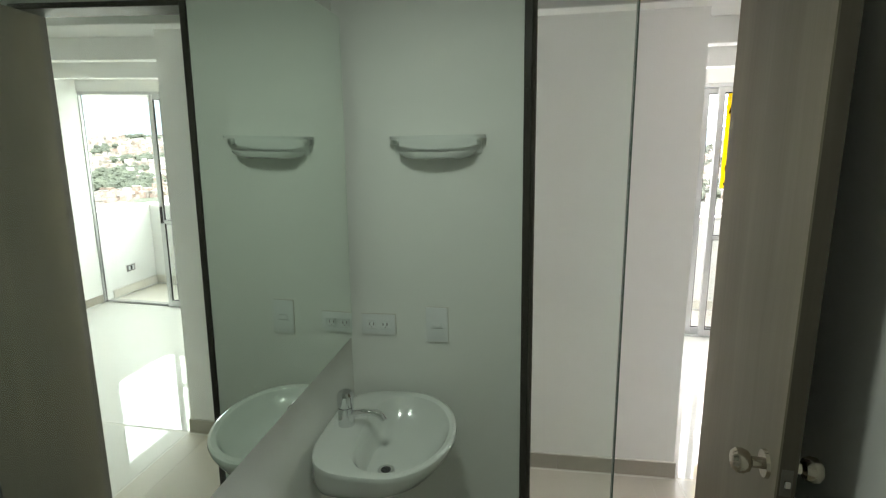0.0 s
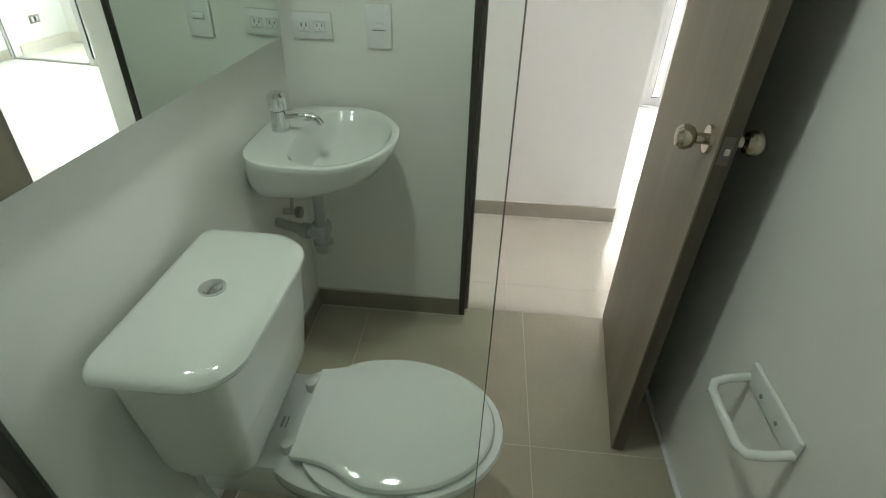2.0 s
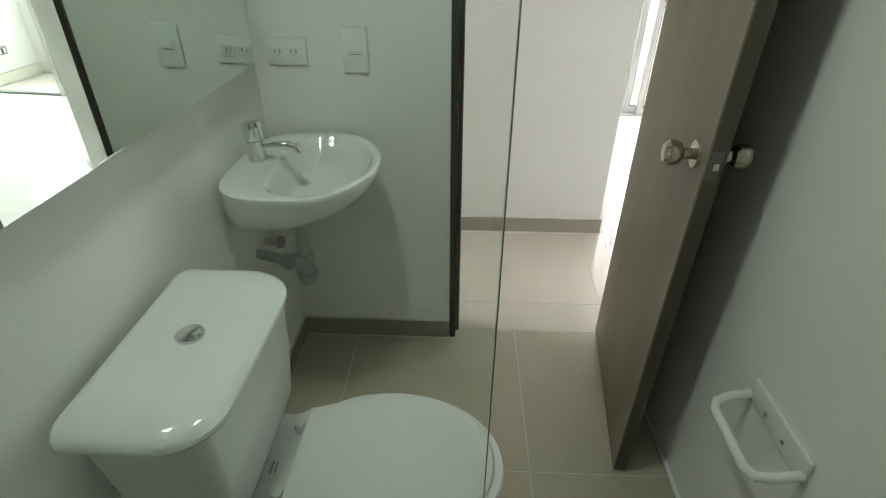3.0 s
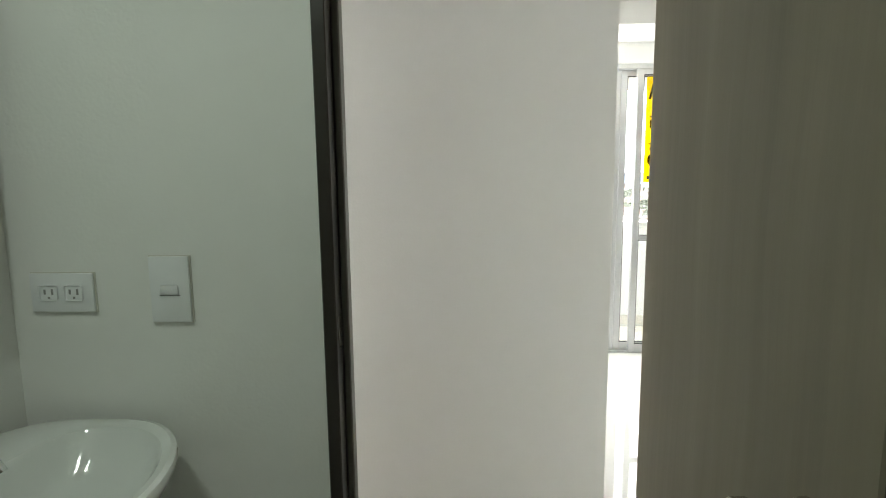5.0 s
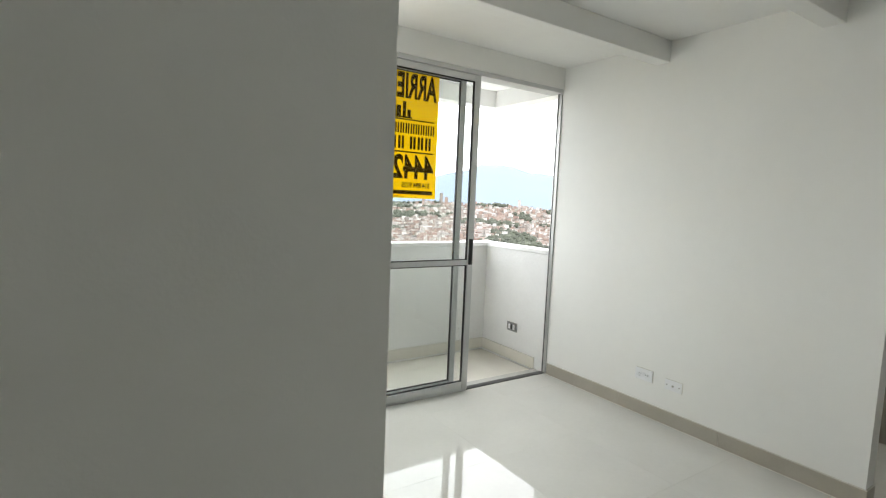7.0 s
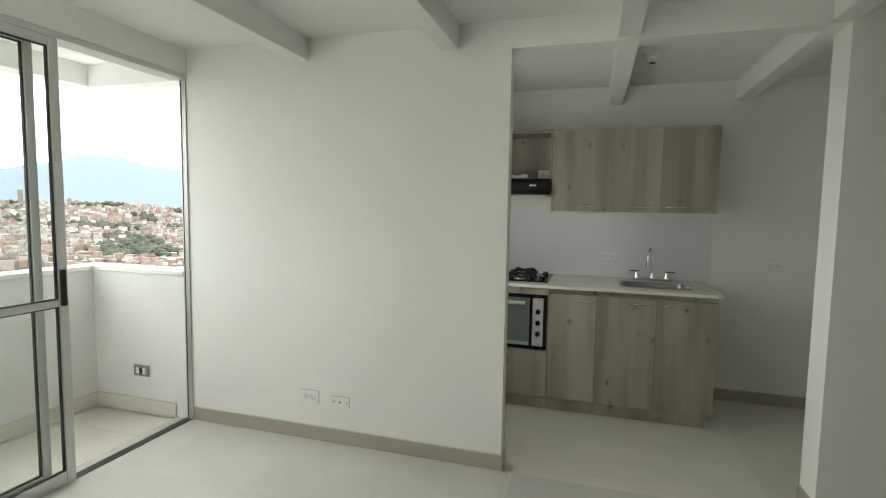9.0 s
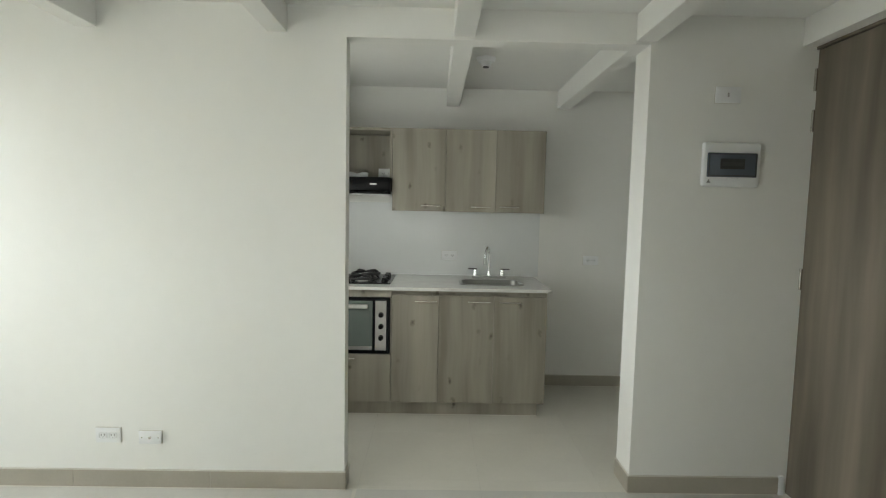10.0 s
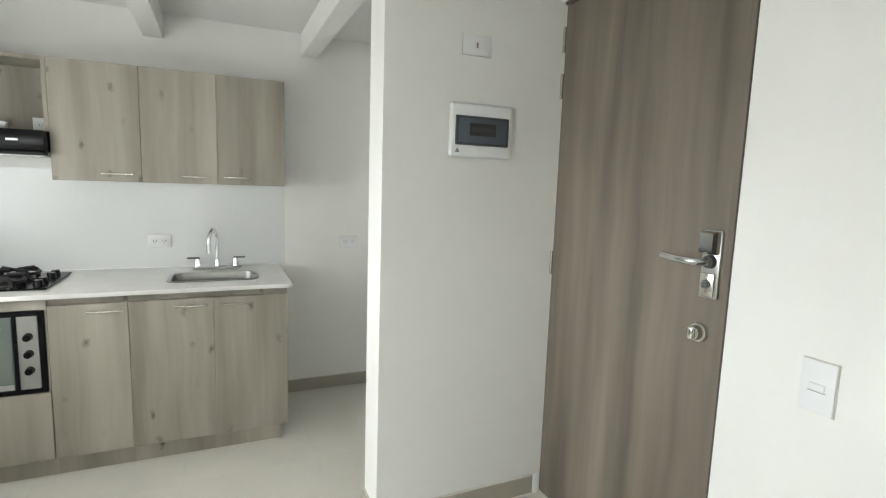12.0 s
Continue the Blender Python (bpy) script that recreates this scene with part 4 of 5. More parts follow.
def toilet():
    cy = 1.20
    t = thing("toilet", (0.0, cy, 0), "white ceramic two-piece toilet with closed lid", "toilet")
    body = loft([egg(0.06, cy, 0.17, 0.22, 0.115, 0.0), egg(0.06, cy, 0.165, 0.215, 0.11, 0.03), egg(0.05, cy, 0.15, 0.21, 0.095, 0.14),
                 egg(0.07, cy, 0.20, 0.24, 0.12, 0.25), egg(0.10, cy, 0.25, 0.27, 0.165, 0.34), egg(0.12, cy, 0.258, 0.285, 0.183, 0.385),
                 egg(0.12, cy, 0.255, 0.283, 0.18, 0.40), egg(0.12, cy, 0.24, 0.27, 0.165, 0.403)])
    part("bowl", body, M_CERAMIC, t)
    part("deck", loft([rrect(-0.335, -0.02, cy - 0.10, cy + 0.10, 0.03, 0.24), rrect(-0.335, -0.02, cy - 0.13, cy + 0.13, 0.04, 0.34),
                       rrect(-0.335, -0.03, cy - 0.135, cy + 0.135, 0.045, 0.395), rrect(-0.33, -0.035, cy - 0.13, cy + 0.13, 0.045, 0.402)]), M_CERAMIC, t)
    part("seat_ring", loft([egg(0.135, cy, 0.246, 0.205, 0.186, 0.4035), egg(0.135, cy, 0.25, 0.207, 0.19, 0.412), egg(0.135, cy, 0.246, 0.205, 0.187, 0.421)]), M_SEAT, t)
    part("seat_lid", loft([seat_shape(0.13, cy, 0.226, 0.198, 0.172, 0.4225), seat_shape(0.13, cy, 0.232, 0.201, 0.177, 0.427), seat_shape(0.13, cy, 0.232, 0.201, 0.177, 0.433),
                           seat_shape(0.13, cy, 0.228, 0.199, 0.173, 0.439), seat_shape(0.13, cy, 0.218, 0.194, 0.164, 0.443), seat_shape(0.13, cy, 0.15, 0.15, 0.11, 0.4455)]), M_SEAT, t)
    for s in (-1, 1):
        part("hinge", cyl((-0.088, cy + s * 0.085, 0.403), (-0.088, cy + s * 0.085, 0.428), 0.014, 0.012, 16), M_SEAT, t)
        part("bolt_cap", cyl((0.02, cy + s * 0.125, 0.02), (0.02, cy + s * 0.14, 0.02), 0.012, 0.009, 12), M_SEAT, t)
    part("stamped_mark", box(-0.128, -0.122, cy - 0.03, cy + 0.0, 0.4028, 0.4034), M_GREYPL, t, smooth=False)
    part("stamped_mark", box(-0.117, -0.113, cy - 0.03, cy + 0.0, 0.4028, 0.4034), M_GREYPL, t, smooth=False)
    part("tank", loft([dshape(-0.31, -0.155, 1.05, 1.355, 0.015, 0.05, 0.4025), dshape(-0.31, -0.138, 1.034, 1.37, 0.015, 0.045, 0.412), dshape(-0.31, -0.122, 1.022, 1.38, 0.015, 0.03, 0.46),
                       dshape(-0.31, -0.108, 1.008, 1.386, 0.015, 0.024, 0.60), dshape(-0.31, -0.10, 0.994, 1.387, 0.015, 0.022, 0.752)]), M_CERAMIC, t)
    lid = part("tank_lid", loft([dshape(-0.315, -0.088, 0.976, 1.393, 0.02, 0.075, 0.7525), dshape(-0.316, -0.077, 0.965, 1.402, 0.02, 0.085, 0.757), dshape(-0.316, -0.072, 0.96, 1.405, 0.022, 0.09, 0.765),
                                 dshape(-0.316, -0.073, 0.961, 1.404, 0.022, 0.09, 0.772), dshape(-0.316, -0.080, 0.966, 1.399, 0.022, 0.088, 0.780), dshape(-0.316, -0.094, 0.974, 1.391, 0.022, 0.082, 0.7855),
                                 dshape(-0.315, -0.112, 0.985, 1.381, 0.02, 0.075, 0.7885), dshape(-0.312, -0.15, 1.01, 1.36, 0.016, 0.06, 0.7915), dshape(-0.30, -0.20, 1.06, 1.31, 0.012, 0.03, 0.793)]), M_CERAMIC, t)
    fb = part("flush_button", cyl((-0.198, 1.183, 0.7915), (-0.198, 1.183, 0.7965), 0.026, 0.025, 28), M_CHROME, lid, "round chrome flush button")
    part("button_cap", loft([egg(-0.198, 1.183, r, r, r, z, 24, 2.0) for r, z in ((0.0195, 0.7966), (0.0195, 0.799), (0.012, 0.8008), (0.004, 0.8014))]), M_CHROME, fb)
    part("supply_hose", tube([(-0.27, 1.06, 0.41), (-0.26, 1.045, 0.35), (-0.215, 1.03, 0.27), (-0.195, 1.02, 0.2), (-0.215, 1.005, 0.14), (-0.27, 0.99, 0.115), (-0.32, 0.985, 0.115)], 0.0075, 10), M_STEEL, t)
    part("stop_valve", cyl((-0.344, 0.985, 0.115), (-0.305, 0.985, 0.115), 0.014, 0.012, 14), M_NICKEL, t)


toilet()


def washbasin():
    cx, cy = -0.13, 1.80
    w = thing("washbasin", (-0.345, cy, 0.70), "white ceramic wall-hung washbasin in the corner", "washbasin")
    rings = [egg(-0.20, cy - 0.01, 0.05, 0.13, 0.11, 0.732, square=6), egg(-0.19, cy - 0.01, 0.095, 0.145, 0.15, 0.737, square=6), egg(-0.175, cy, 0.13, 0.164, 0.18, 0.755, square=5),
             egg(-0.15, cy, 0.163, 0.192, 0.205, 0.785, square=4.5), egg(-0.137, cy, 0.176, 0.206, 0.222, 0.82, square=4), egg(cx, cy, 0.181, 0.213, 0.230, 0.842, square=3.6), egg(cx, cy, 0.184, 0.213, 0.233, 0.853, square=3.6),
             egg(cx, cy, 0.182, 0.212, 0.231, 0.860, square=3.6), egg(cx, cy, 0.174, 0.205, 0.223, 0.863, square=3.6), egg(cx + 0.005, cy, 0.157, 0.105, 0.203, 0.859, square=3.0),
             egg(cx + 0.005, cy, 0.150, 0.098, 0.195, 0.85, square=3.0), egg(cx, cy - 0.01, 0.13, 0.085, 0.17, 0.80, square=3), egg(cx - 0.01, cy - 0.03, 0.09, 0.065, 0.115, 0.765, square=2.6),
             egg(cx - 0.02, cy - 0.05, 0.03, 0.03, 0.035, 0.752, square=2)]
    part("basin", loft(rings), M_CERAMIC, w)
    d = part("drain", cyl((-0.15, 1.75, 0.7522), (-0.15, 1.75, 0.757), 0.027, 0.025, 24), M_CHROME, w)
    part("drain_hole", cyl((-0.15, 1.75, 0.7571), (-0.15, 1.75, 0.7578), 0.015, 0.015, 16), M_SLOT, d)
    part("outlet_boss", cyl((-0.18, 1.745, 0.7325), (-0.18, 1.745, 0.70), 0.045, 0.026, 24), M_CERAMIC, w)
    part("overflow", cyl((-0.128, 1.625, 0.817), (-0.128, 1.622, 0.817), 0.010, 0.009, 16), M_SLOT, w)
    f = thing("basin_tap", (-0.285, 1.81, 0.861), "chrome single-lever basin tap on the washbasin", "tap")
    part("tap_body", cyl((-0.285, 1.81, 0.861), (-0.285, 1.81, 0.918), 0.026, 0.023, 28), M_CHROME, f)
    part("spout", tube([(-0.275, 1.81, 0.893), (-0.235, 1.81, 0.902), (-0.19, 1.81, 0.904), (-0.175, 1.81, 0.898), (-0.166, 1.81, 0.884)], 0.0115, 14), M_CHROME, f)
    hd = loft([[(p[0], p[1], p[2]) for p in egg(-0.285, 1.81, r, r, r, z, 28, 2.0)] for r, z in ((0.022, 0.919), (0.0255, 0.925), (0.0255, 0.957), (0.019, 0.967))])
    part("lever_cap", hd, M_CHROME, f)
    p = thing("drain_trap", (-0.18, 1.74, 0.5), "grey plastic bottle trap under the washbasin", "pipe")
    part("tail_pipe", cyl((-0.18, 1.745, 0.70), (-0.18, 1.745, 0.575), 0.017, n=20), M_PVC, p)
    part("union_nut", cyl((-0.18, 1.745, 0.598), (-0.18, 1.745, 0.572), 0.029, 0.031, 10), M_PVC, p)
    part("trap_cup", cyl((-0.18, 1.745, 0.572), (-0.18, 1.745, 0.512), 0.026, 0.023, 20), M_PVC, p)
    part("cup_nut", cyl((-0.18, 1.745, 0.532), (-0.18, 1.745, 0.500), 0.033, 0.027, 10), M_PVC, p)
    part("wall_pipe", tube([(-0.18, 1.745, 0.555), (-0.25, 1.765, 0.555), (-0.345, 1.80, 0.555)], 0.016, 14), M_PVC, p)
    part("union_nut", cyl((-0.225, 1.758, 0.555), (-0.25, 1.766, 0.555), 0.025, n=10), M_PVC, p)
    v = thing("angle_valve", (-0.345, 1.86, 0.56), "dull metal angle valve with a hose under the basin", "valve")
    part("valve_body", cyl((-0.345, 1.86, 0.56), (-0.30, 1.86, 0.56), 0.012, n=14), M_NICKEL, v)
    part("valve_knob", cyl((-0.30, 1.86, 0.56), (-0.283, 1.86, 0.56), 0.02, 0.018, 10), M_GREYPL, v)
    part("hose", tube([(-0.315, 1.86, 0.565), (-0.31, 1.86, 0.62), (-0.295, 1.84, 0.68), (-0.285, 1.82, 0.74)], 0.006, 8), M_STEEL, v)


washbasin()

mr = thing("wall_mirror", (-0.345, 1.42, 1.045), "large frameless wall mirror leaning slightly above the toilet", "mirror")
MX = -0.314
for nm, a, b, mt in (("backing", XL + 0.004, MX - 0.003, M_GREYPL), ("mirror_glass", MX - 0.0028, MX, M_MIRROR)):
    mb = box(a, b, 0.875, 1.985, 1.075, 2.06)
    bmesh.ops.transform(mb, matrix=Matrix.Translation((MX, 0, 1.075)) @ Matrix.Rotation(radians(1.1), 4, "Y") @ Matrix.Translation((-MX, 0, -1.075)), verts=mb.verts)
    part(nm, mb, mt, mr, smooth=False)


def soap_shelf():
    x0, x1, y = -0.172, 0.125, YF
    s = thing("soap_shelf", ((x0 + x1) / 2, y, 1.65), "white ceramic soap shelf with a bowed rail", "soap shelf")

    def crescent(z0, z1, depth, xa, xb, inset=0.0):
        n, mid, half = 18, (xa + xb) / 2, (xb - xa) / 2
        outer = [(mid + half * math.cos(math.pi * k / n), y - depth * math.sin(math.pi * k / n) ** 0.55) for k in range(n + 1)]
        ring = outer if not inset else outer + [(mid + (half - inset) * math.cos(math.pi * k / n), y - max(0.0, depth - inset) * math.sin(math.pi * k / n) ** 0.55) for k in range(n, -1, -1)]
        b = bmesh.new()
        add_rings(b, [[(px, py, z0) for px, py in ring], [(px, py, z1) for px, py in ring]])
        return b

    tr = bmesh.new()
    mid, rows = (x0 + x1) / 2, []
    for z, d, w in ((1.648, 0.055, 0.085), (1.654, 0.070, 0.105), (1.664, 0.076, 0.118), (1.671, 0.077, 0.122)):
        rows.append([(mid + w * math.cos(math.pi * k / 18), y - d * math.sin(math.pi * k / 18) ** 0.55, z) for k in range(19)])
    part("tray", add_rings(tr, rows), M_CERAMIC, s)
    part("rail", crescent(1.709, 1.719, 0.085, x0, x1, 0.012), M_CERAMIC, s)
    part("back_plate", box(x0 + 0.012, x1 - 0.012, y - 0.006, y, 1.662, 1.717, 0.002, 2), M_CERAMIC, s)
    for a in (x0 + 0.008, x1 - 0.026):
        part("bracket", box(a, a + 0.018, y - 0.022, y - 0.001, 1.690, 1.7085, 0.004, 2), M_CERAMIC, s)


soap_shelf()


def paper_holder():
    x = XR
    p = thing("paper_holder", (x, 1.2, 0.55), "white empty toilet paper holder screwed to the wall", "paper holder")
    part("back_plate", box(x - 0.012, x, 1.112, 1.322, 0.528, 0.588, 0.005, 3), M_CERAMIC, p)
    part("bar", tube([(x - 0.008, 1.315, 0.545), (x - 0.055, 1.315, 0.534), (x - 0.083, 1.306, 0.526), (x - 0.093, 1.285, 0.522), (x - 0.093, 1.215, 0.522), (x - 0.093, 1.148, 0.522),
                      (x - 0.083, 1.126, 0.526), (x - 0.055, 1.117, 0.537), (x - 0.008, 1.117, 0.548)], 0.0105, 12), M_CERAMIC, p)
    for y in (1.25, 1.182):
        part("screw", cyl((x - 0.0145, y, 0.556), (x - 0.017, y, 0.556), 0.005, n=12), M_NICKEL, p)


paper_holder()


def shower_screen():
    g = thing("shower_screen", (-0.02, 0.84, 0), "clear fixed glass shower screen with a dark wall channel", "shower screen")
    gl = part("glass_panel", box(-0.335, 0.310, 0.837, 0.843, 0.012, 1.95), M_SHOWER, g, smooth=False)
    gl.visible_shadow = False
    part("glass_edge", box(0.3102, 0.3110, 0.8368, 0.8432, 0.012, 1.95), material("green_glass_edge", (0.10, 0.14, 0.115), 0.25, var=0.05), g, smooth=False)
    part("wall_channel", box(XL + 0.0005, XL + 0.022, 0.825, 0.855, 0.0, 1.96, 0.002, 1), M_ALUDARK, g)
    part("floor_channel", box(XL + 0.022, 0.310, 0.828, 0.852, 0.0, 0.0115), M_ALUDARK, g, smooth=False)


shower_screen()


def bathroom_door():
    f = thing("door_frame", (0.55, 2.1, 0), "dark brown metal bathroom door frame", "door frame", kind="structure")
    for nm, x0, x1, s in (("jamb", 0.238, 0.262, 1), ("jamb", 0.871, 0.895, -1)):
        # the hinge-side jamb takes the lighter brown metal
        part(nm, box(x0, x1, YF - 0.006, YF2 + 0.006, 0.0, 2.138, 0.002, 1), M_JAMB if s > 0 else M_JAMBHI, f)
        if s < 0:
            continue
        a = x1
        # strip added to put the corridor's light on the jamb edge into colour
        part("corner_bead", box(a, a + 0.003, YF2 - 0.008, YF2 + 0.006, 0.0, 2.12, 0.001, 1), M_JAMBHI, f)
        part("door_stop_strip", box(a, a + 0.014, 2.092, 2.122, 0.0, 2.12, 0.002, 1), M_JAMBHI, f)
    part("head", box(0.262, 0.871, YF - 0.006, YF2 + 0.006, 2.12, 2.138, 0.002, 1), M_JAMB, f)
    part("strike_plate", box(0.2622, 0.2636, 2.062, 2.086, 0.985, 1.045), M_NICKEL, f, smooth=False)
    d = thing("bathroom_door", (0.833, 2.103, 0), "open greige wood veneer bathroom door with round knobs", "door")
    ang = math.degrees(math.atan2(0.833 - 0.756, 2.103 - 1.478))
    d.matrix_basis = pose(0, 0, 0)
    L, TH = 0.630, 0.036

    def at(bm):
        bmesh.ops.transform(bm, matrix=pose(0.833, 2.103, 0, 0, 0, -ang), verts=bm.verts)
        return bm

    d.location = (0.833, 2.103, 0)
    part("leaf_face", at(box(0, 0.004, -L, 0, 0.012, 2.112)), M_LEAF, d, smooth=False)
    leaf = part("leaf", at(box(0.0042, TH, -L, 0, 0.012, 2.112)), M_LEAFEDGE, d, smooth=False)
    for s, x in ((-1, 0.0), (1, TH)):
        r = part("rosette", at(cyl((x, -L + 0.062, 1.005), (x + s * 0.007, -L + 0.062, 1.005), 0.031, 0.029, 28)), M_KNOB, d)
        k = add_rings(bmesh.new(), [[(x + s * dx, -L + 0.062 + rad * math.cos(2 * math.pi * q / 24), 1.005 + rad * math.sin(2 * math.pi * q / 24)) for q in range(24)]
                                    for dx, rad in ((0.007, 0.012), (0.028, 0.012), (0.034, 0.022), (0.046, 0.027), (0.058, 0.026), (0.066, 0.019), (0.069, 0.008))])
        part("knob", at(k), M_KNOB, r, "round satin metal knob")
    part("latch_plate", at(box(0.008, 0.029, -L - 0.0012, -L, 0.975, 1.035)), M_JAMBHI, d, smooth=False)
    part("latch_bolt", at(box(0.013, 0.024, -L - 0.009, -L - 0.0012, 0.997, 1.013, 0.002, 1)), M_NICKEL, d)


bathroom_door()

lm = thing("bathroom_ceiling_lamp", (0.0, 1.22, CEIL), "small round white ceiling lamp, lit", "lamp")
part("lamp_base", cyl((0.0, 1.22, CEIL), (0.0, 1.22, CEIL - 0.03), 0.075, 0.07, 32), M_PLASTIC, lm)
part("diffuser", cyl((0.0, 1.22, CEIL - 0.03), (0.0, 1.22, CEIL - 0.055), 0.066, 0.055, 32), M_LAMP, lm)


# ---- the city outside ----
FAR = 1.6                       # how far the valley spreads


def ground_height(x, y):
    x, y = x / FAR, y / FAR
    d = math.hypot(x, y)
    az = math.degrees(math.atan2(x, y))
    near = -52 + 53 * min(1.0, max(0.0, (d - 250) / 700)) ** 1.1
    side = min(1.0, max(0.0, (az + 5) / 45))
    lift = -26 * (1 - side) * min(1.0, max(0.0, (d - 150) / 700))
    ripple = 5 * noise.noise(Vector((x / 130, y / 130, 0.3))) + 9 * noise.noise(Vector((x / 420, y / 420, 4.1)))
    far = 0.0
    if d > 950:
        far = -60 * (1 - math.exp(-(d - 950) / 400))
    if d > 1950:
        s = min(1.0, (d - 1950) / 1000)
        far += s * (36 + 75 * noise.noise(Vector((az / 9, 0.5, 1.7))) + 60 * noise.noise(Vector((az / 3, 2.5, 1.7))) + 5.0 * max(0.0, az))
    lift -= 20 * min(1.0, max(0.0, (az - 38) / 18)) * min(1.0, max(0.0, (d - 200) / 400))
    return FAR * (near + lift + ripple * min(1, d / 300) + far)


def city():
    vs, fs, rows, cols = [], [], 70, 110
    for i in range(rows):
        d = 40 * (4900 / 40) ** (i / (rows - 1))
        for j in range(cols):
            a = radians(-60 + 190 * j / (cols - 1))
            x, y = d * math.sin(a), 5 + d * math.cos(a)
            vs.append((x, y, ground_height(x, y)))
    for i in range(rows - 1):
        for j in range(cols - 1):
            k = i * cols + j
            fs.append((k, k + 1, k + cols + 1, k + cols))
    me = bpy.data.meshes.new("ground")
    me.from_pydata(vs, [], fs)
    me.shade_smooth()
    m = bpy.data.materials.new("hillside")
    m.use_nodes = True
    nt, b = m.node_tree, m.node_tree.nodes["Principled BSDF"]
    b.inputs["Roughness"].default_value = 0.9
    # haze is painted into the base colour: bluer with distance
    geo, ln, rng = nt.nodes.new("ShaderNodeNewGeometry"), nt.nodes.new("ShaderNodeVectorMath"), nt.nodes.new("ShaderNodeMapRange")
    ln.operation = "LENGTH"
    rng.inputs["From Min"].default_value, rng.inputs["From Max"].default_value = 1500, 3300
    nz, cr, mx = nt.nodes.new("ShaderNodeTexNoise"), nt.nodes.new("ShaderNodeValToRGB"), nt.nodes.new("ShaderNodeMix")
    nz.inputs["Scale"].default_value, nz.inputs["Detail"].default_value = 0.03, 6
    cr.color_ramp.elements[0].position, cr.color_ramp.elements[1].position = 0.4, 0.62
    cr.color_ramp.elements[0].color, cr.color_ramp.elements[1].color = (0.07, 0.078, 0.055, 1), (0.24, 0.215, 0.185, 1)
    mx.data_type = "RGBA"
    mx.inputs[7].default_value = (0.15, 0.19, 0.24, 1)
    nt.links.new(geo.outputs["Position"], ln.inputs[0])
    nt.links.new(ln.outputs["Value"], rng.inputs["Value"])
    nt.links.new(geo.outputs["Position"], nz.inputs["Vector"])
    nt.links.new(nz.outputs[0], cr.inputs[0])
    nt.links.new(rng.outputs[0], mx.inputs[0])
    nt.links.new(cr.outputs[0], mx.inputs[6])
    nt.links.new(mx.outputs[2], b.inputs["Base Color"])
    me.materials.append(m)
    tagged(new("ground", me), "wide valley hillside, far mountains tinted with painted haze", "ground", kind="structure")

    rnd = random.Random(5)
    hv, hf, rv, rf, tv_, tf = [], [], [], [], [], []

    def block(v, f, x, y, z0, z1, w, d, a):
        c, s, k = math.cos(a), math.sin(a), len(v)
        for z in (z0, z1):
            for px, py in ((-w, -d), (w, -d), (w, d), (-w, d)):
                v.append((x + px * c - py * s, y + px * s + py * c, z))
        f += [(k, k + 1, k + 5, k + 4), (k + 1, k + 2, k + 6, k + 5), (k + 2, k + 3, k + 7, k + 6), (k + 3, k, k + 4, k + 7), (k + 4, k + 5, k + 6, k + 7)]

    for _ in range(21000):
        az = rnd.uniform(-20, 85)
        d = 600 * (3000 / 600) ** rnd.random() ** 0.85
        x, y = d * math.sin(radians(az)), 5 + d * math.cos(radians(az))
        green = noise.noise(Vector((x / 140, y / 140, 9.0)))
        z = ground_height(x, y)
        if green > 0.155 and rnd.random() < 0.85:
            for _k in range(2):
                r = rnd.uniform(3, 6.5)
                tx, ty = x + rnd.uniform(-8, 8), y + rnd.uniform(-8, 8)
                k, n = len(tv_), 7
                hgt = rnd.uniform(5, 10)
                for lvl, (zz, rr) in enumerate(((0, 0.5), (0.45, 1.0), (0.8, 0.75), (1.0, 0.25))):
                    for q in range(n):
                        a = 2 * math.pi * q / n + lvl * 0.4
                        j = rr * r * rnd.uniform(0.65, 1.2)
                        tv_.append((tx + j * math.cos(a), ty + j * math.sin(a), z + zz * hgt + rnd.uniform(-0.6, 0.6)))
                for lvl in range(3):
                    for q in range(n):
                        a0, a1 = k + lvl * n + q, k + lvl * n + (q + 1) % n
                        tf.append((a0, a1, a1 + n, a0 + n))
                tf.append(tuple(range(k + 3 * n, k + 4 * n)))
            continue
        w, dd, h = rnd.uniform(2.3, 4.2), rnd.uniform(2.3, 4.0), rnd.choice((3, 3, 5.5, 6, 8.5))
        if d > 1400 and rnd.random() < 0.02:
            h = rnd.uniform(20, 34)
        a = rnd.choice((0, 0.3, -0.2, 0.7)) + rnd.uniform(-0.1, 0.1)
        block(hv, hf, x, y, z - 3, z + h, w, dd, a)
        block(rv, rf, x, y, z + h, z + h + 0.5, w * 1.06, dd * 1.06, a)
        c, s = math.cos(a), math.sin(a)
        if d < 900:
            for fl in range(int(h // 2.9)):
                for t in (-0.5, 0.45):
                    ox, oy = t * w, -dd - 0.06
                    block(rv, rf, x + ox * c - oy * s, y + ox * s + oy * c, z + 0.9 + fl * 2.9, z + 2.2 + fl * 2.9, 0.7, 0.06, a)

    def town(name, v, f, stops, label, category):
        me = bpy.data.meshes.new(name)
        me.from_pydata(v, [], f)
        m = bpy.data.materials.new(name + "_colours")
        m.use_nodes = True
        nt, b = m.node_tree, m.node_tree.nodes["Principled BSDF"]
        b.inputs["Roughness"].default_value = 0.85
        g, cr = nt.nodes.new("ShaderNodeNewGeometry"), nt.nodes.new("ShaderNodeValToRGB")
        cr.color_ramp.interpolation = "CONSTANT"
        for k, (p, c) in enumerate(stops):
            e = cr.color_ramp.elements[k] if k < 2 else cr.color_ramp.elements.new(p)
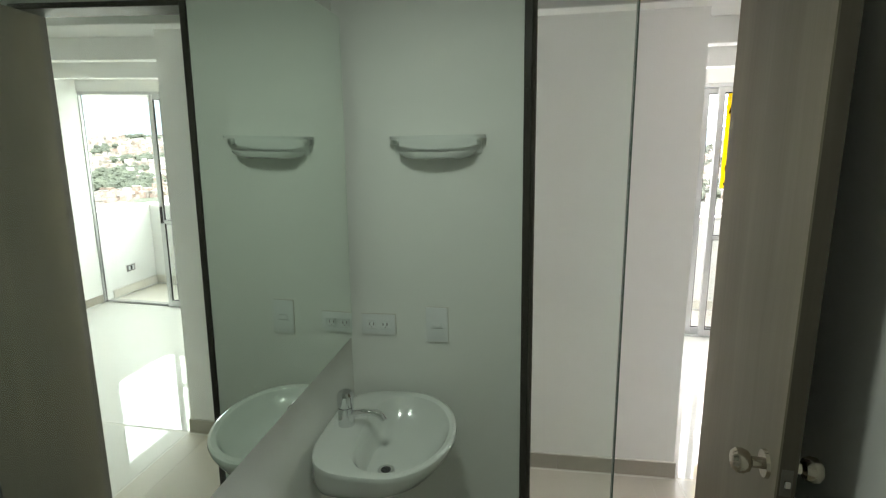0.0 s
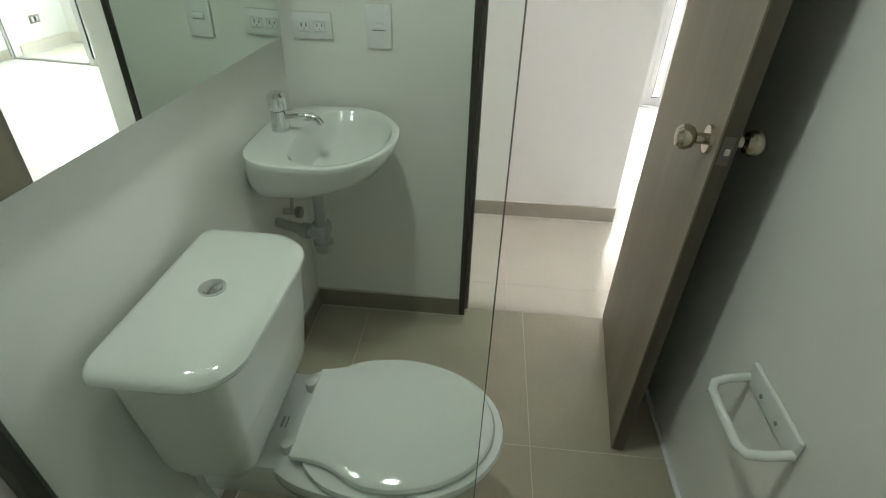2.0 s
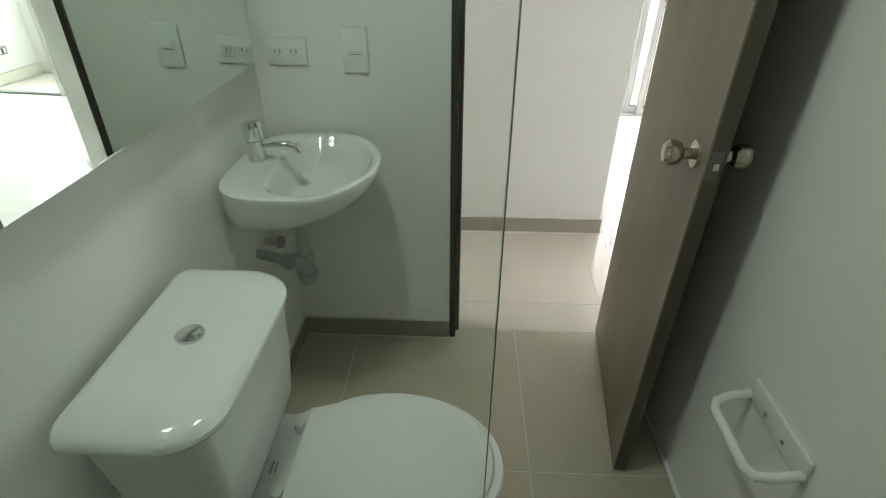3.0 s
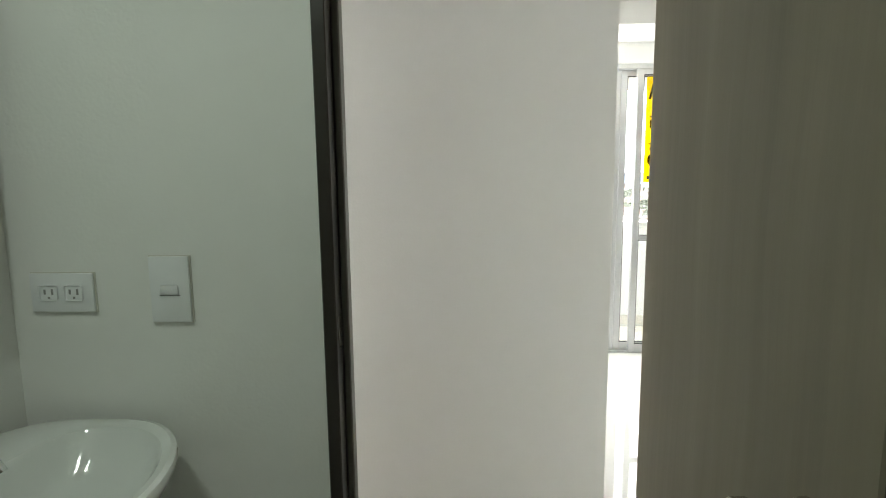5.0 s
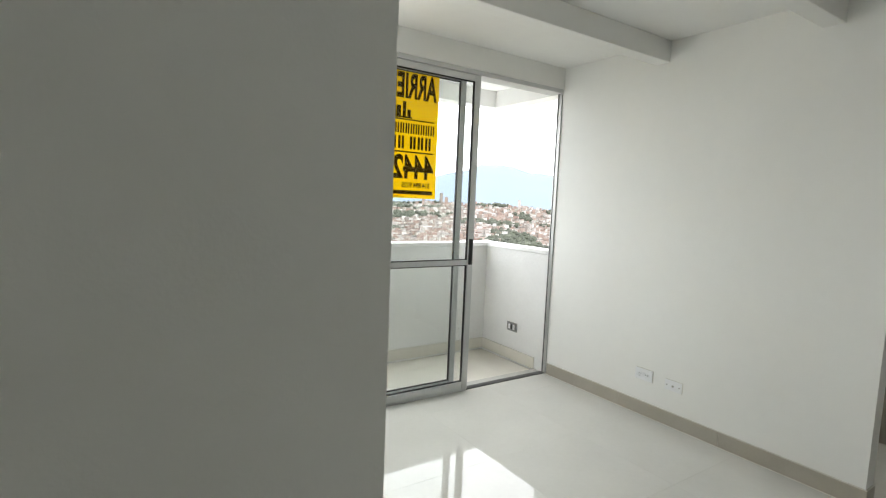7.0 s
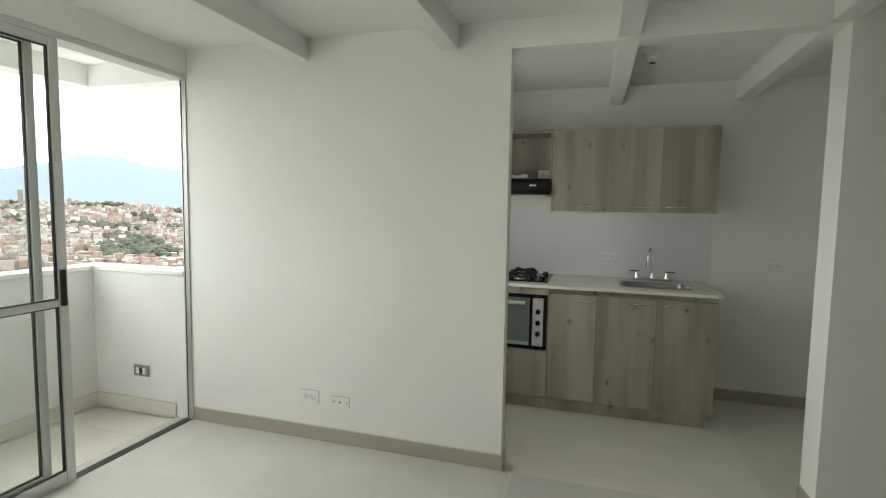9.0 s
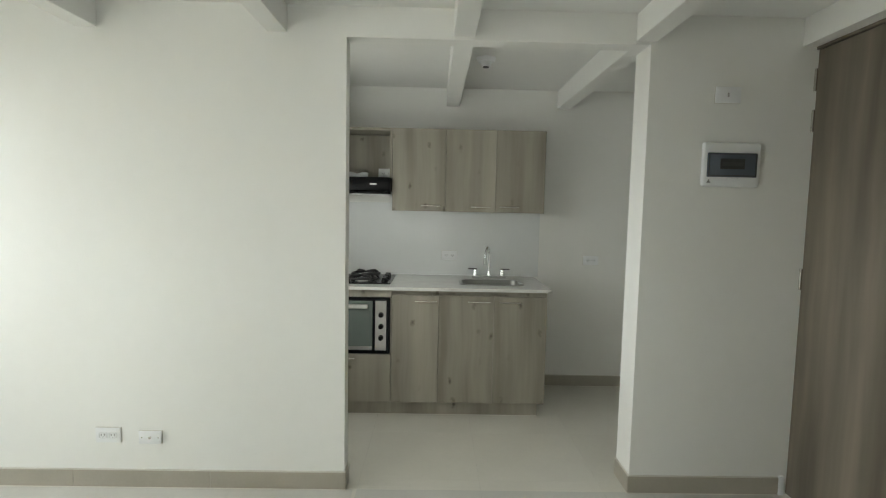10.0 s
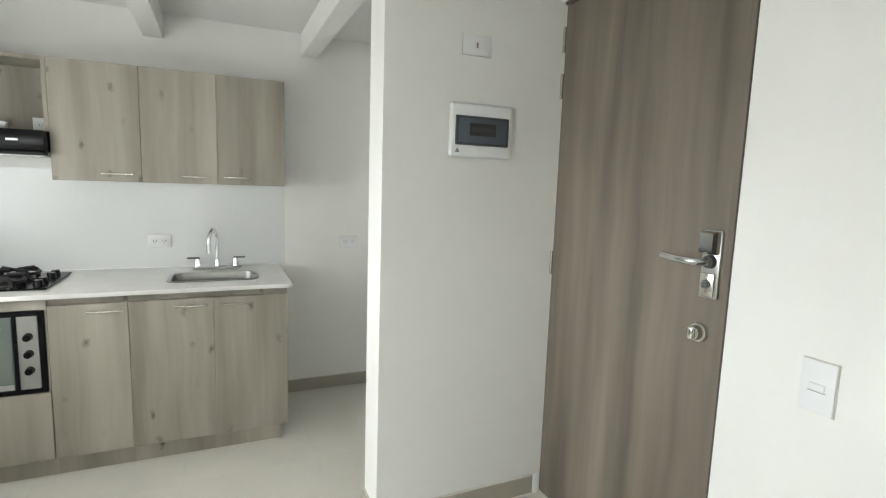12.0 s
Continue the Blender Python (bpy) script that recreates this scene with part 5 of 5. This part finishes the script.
            e.position, e.color = p, (*c, 1)
        nt.links.new(g.outputs["Random Per Island"], cr.inputs[0])
        nt.links.new(cr.outputs[0], b.inputs["Base Color"])
        me.materials.append(m)
        tagged(new(name, me), label, category, kind="stuff")

    town("hillside_houses", hv, hf, [(0, (0.27, 0.19, 0.16)), (0.22, (0.33, 0.255, 0.22)), (0.46, (0.37, 0.335, 0.315)), (0.7, (0.52, 0.49, 0.465)), (0.9, (0.22, 0.185, 0.165))],
         "dense brick and plaster houses on the far hillside", "houses")
    town("hillside_roofs", rv, rf, [(0, (0.23, 0.165, 0.135)), (0.3, (0.24, 0.22, 0.205)), (0.6, (0.33, 0.305, 0.285)), (0.85, (0.07, 0.066, 0.062))],
         "clay and sheet roofs and windows of the hillside houses", "roofs")
    town("hillside_trees", tv_, tf, [(0, (0.064, 0.072, 0.052)), (0.4, (0.082, 0.09, 0.064)), (0.75, (0.056, 0.062, 0.046))], "dark green tree clumps between the houses", "trees")


city()


# ---- floor tiles ----
def tiles(parent_name, regions, pitch, ox, oy, mat, g=0.0006):
    par = bpy.data.objects[parent_name]
    shapes = {}
    for x0, x1, y0, y1 in regions:
        i0, i1 = math.floor((x0 - ox) / pitch), math.ceil((x1 - ox) / pitch)
        j0, j1 = math.floor((y0 - oy) / pitch), math.ceil((y1 - oy) / pitch)
        for i in range(i0, i1):
            for j in range(j0, j1):
                a, b = max(x0, ox + i * pitch), min(x1, ox + (i + 1) * pitch)
                c, d = max(y0, oy + j * pitch), min(y1, oy + (j + 1) * pitch)
                if b - a < 0.02 or d - c < 0.02:
                    continue
                key = (round(b - a, 3), round(d - c, 3), mat.name)
                if key not in shapes:
                    w, h = (b - a) / 2 - g, (d - c) / 2 - g
                    b_ = min(0.0005, g)
                    bm = add_rings(bmesh.new(), [[(-w, -h, -0.006), (w, -h, -0.006), (w, h, -0.006), (-w, h, -0.006)], [(-w, -h, -0.0004), (w, -h, -0.0004), (w, h, -0.0004), (-w, h, -0.0004)],
                                                 [(-w + b_, -h + b_, 0), (w - b_, -h + b_, 0), (w - b_, h - b_, 0), (-w + b_, h - b_, 0)]], cap0=False)
                    shapes[key] = mesh_of("tile", bm, mat, (0, 0, 0), False)
                t = new("tile", shapes[key])
                t.parent = par
                t.location = ((a + b) / 2, (c + d) / 2, par_z[parent_name])


par_z = {"floor": 0.0, "balcony_floor_slab": -0.018}
tiles("floor", [(XR + 0.1, XE, 0.863, YW1), (XC, XE, YW1, 5.0185)], 0.60, 0.44, 4.682 - 6.0, M_PORC, 0.00022)
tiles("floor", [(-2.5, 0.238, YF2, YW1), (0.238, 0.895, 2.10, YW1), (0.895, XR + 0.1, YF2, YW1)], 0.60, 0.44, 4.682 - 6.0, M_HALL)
tiles("floor", [(XE, XE + 0.09, 1.561, 2.943), (XE + 0.09, XK, 0.70, 3.46)], 0.60, 0.44, 4.682 - 6.0, M_KTILE, 0.0002)
tiles("floor", [(XL, XR, -0.2, 2.10)], 0.635, -0.13, 2.10 - 6.35, M_BTILE, 0.0017)
tiles("balcony_floor_slab", [(0.6, 3.41, 5.02, 5.68)], 0.45, 0.0, 5.02, M_BALTILE, 0.0004)
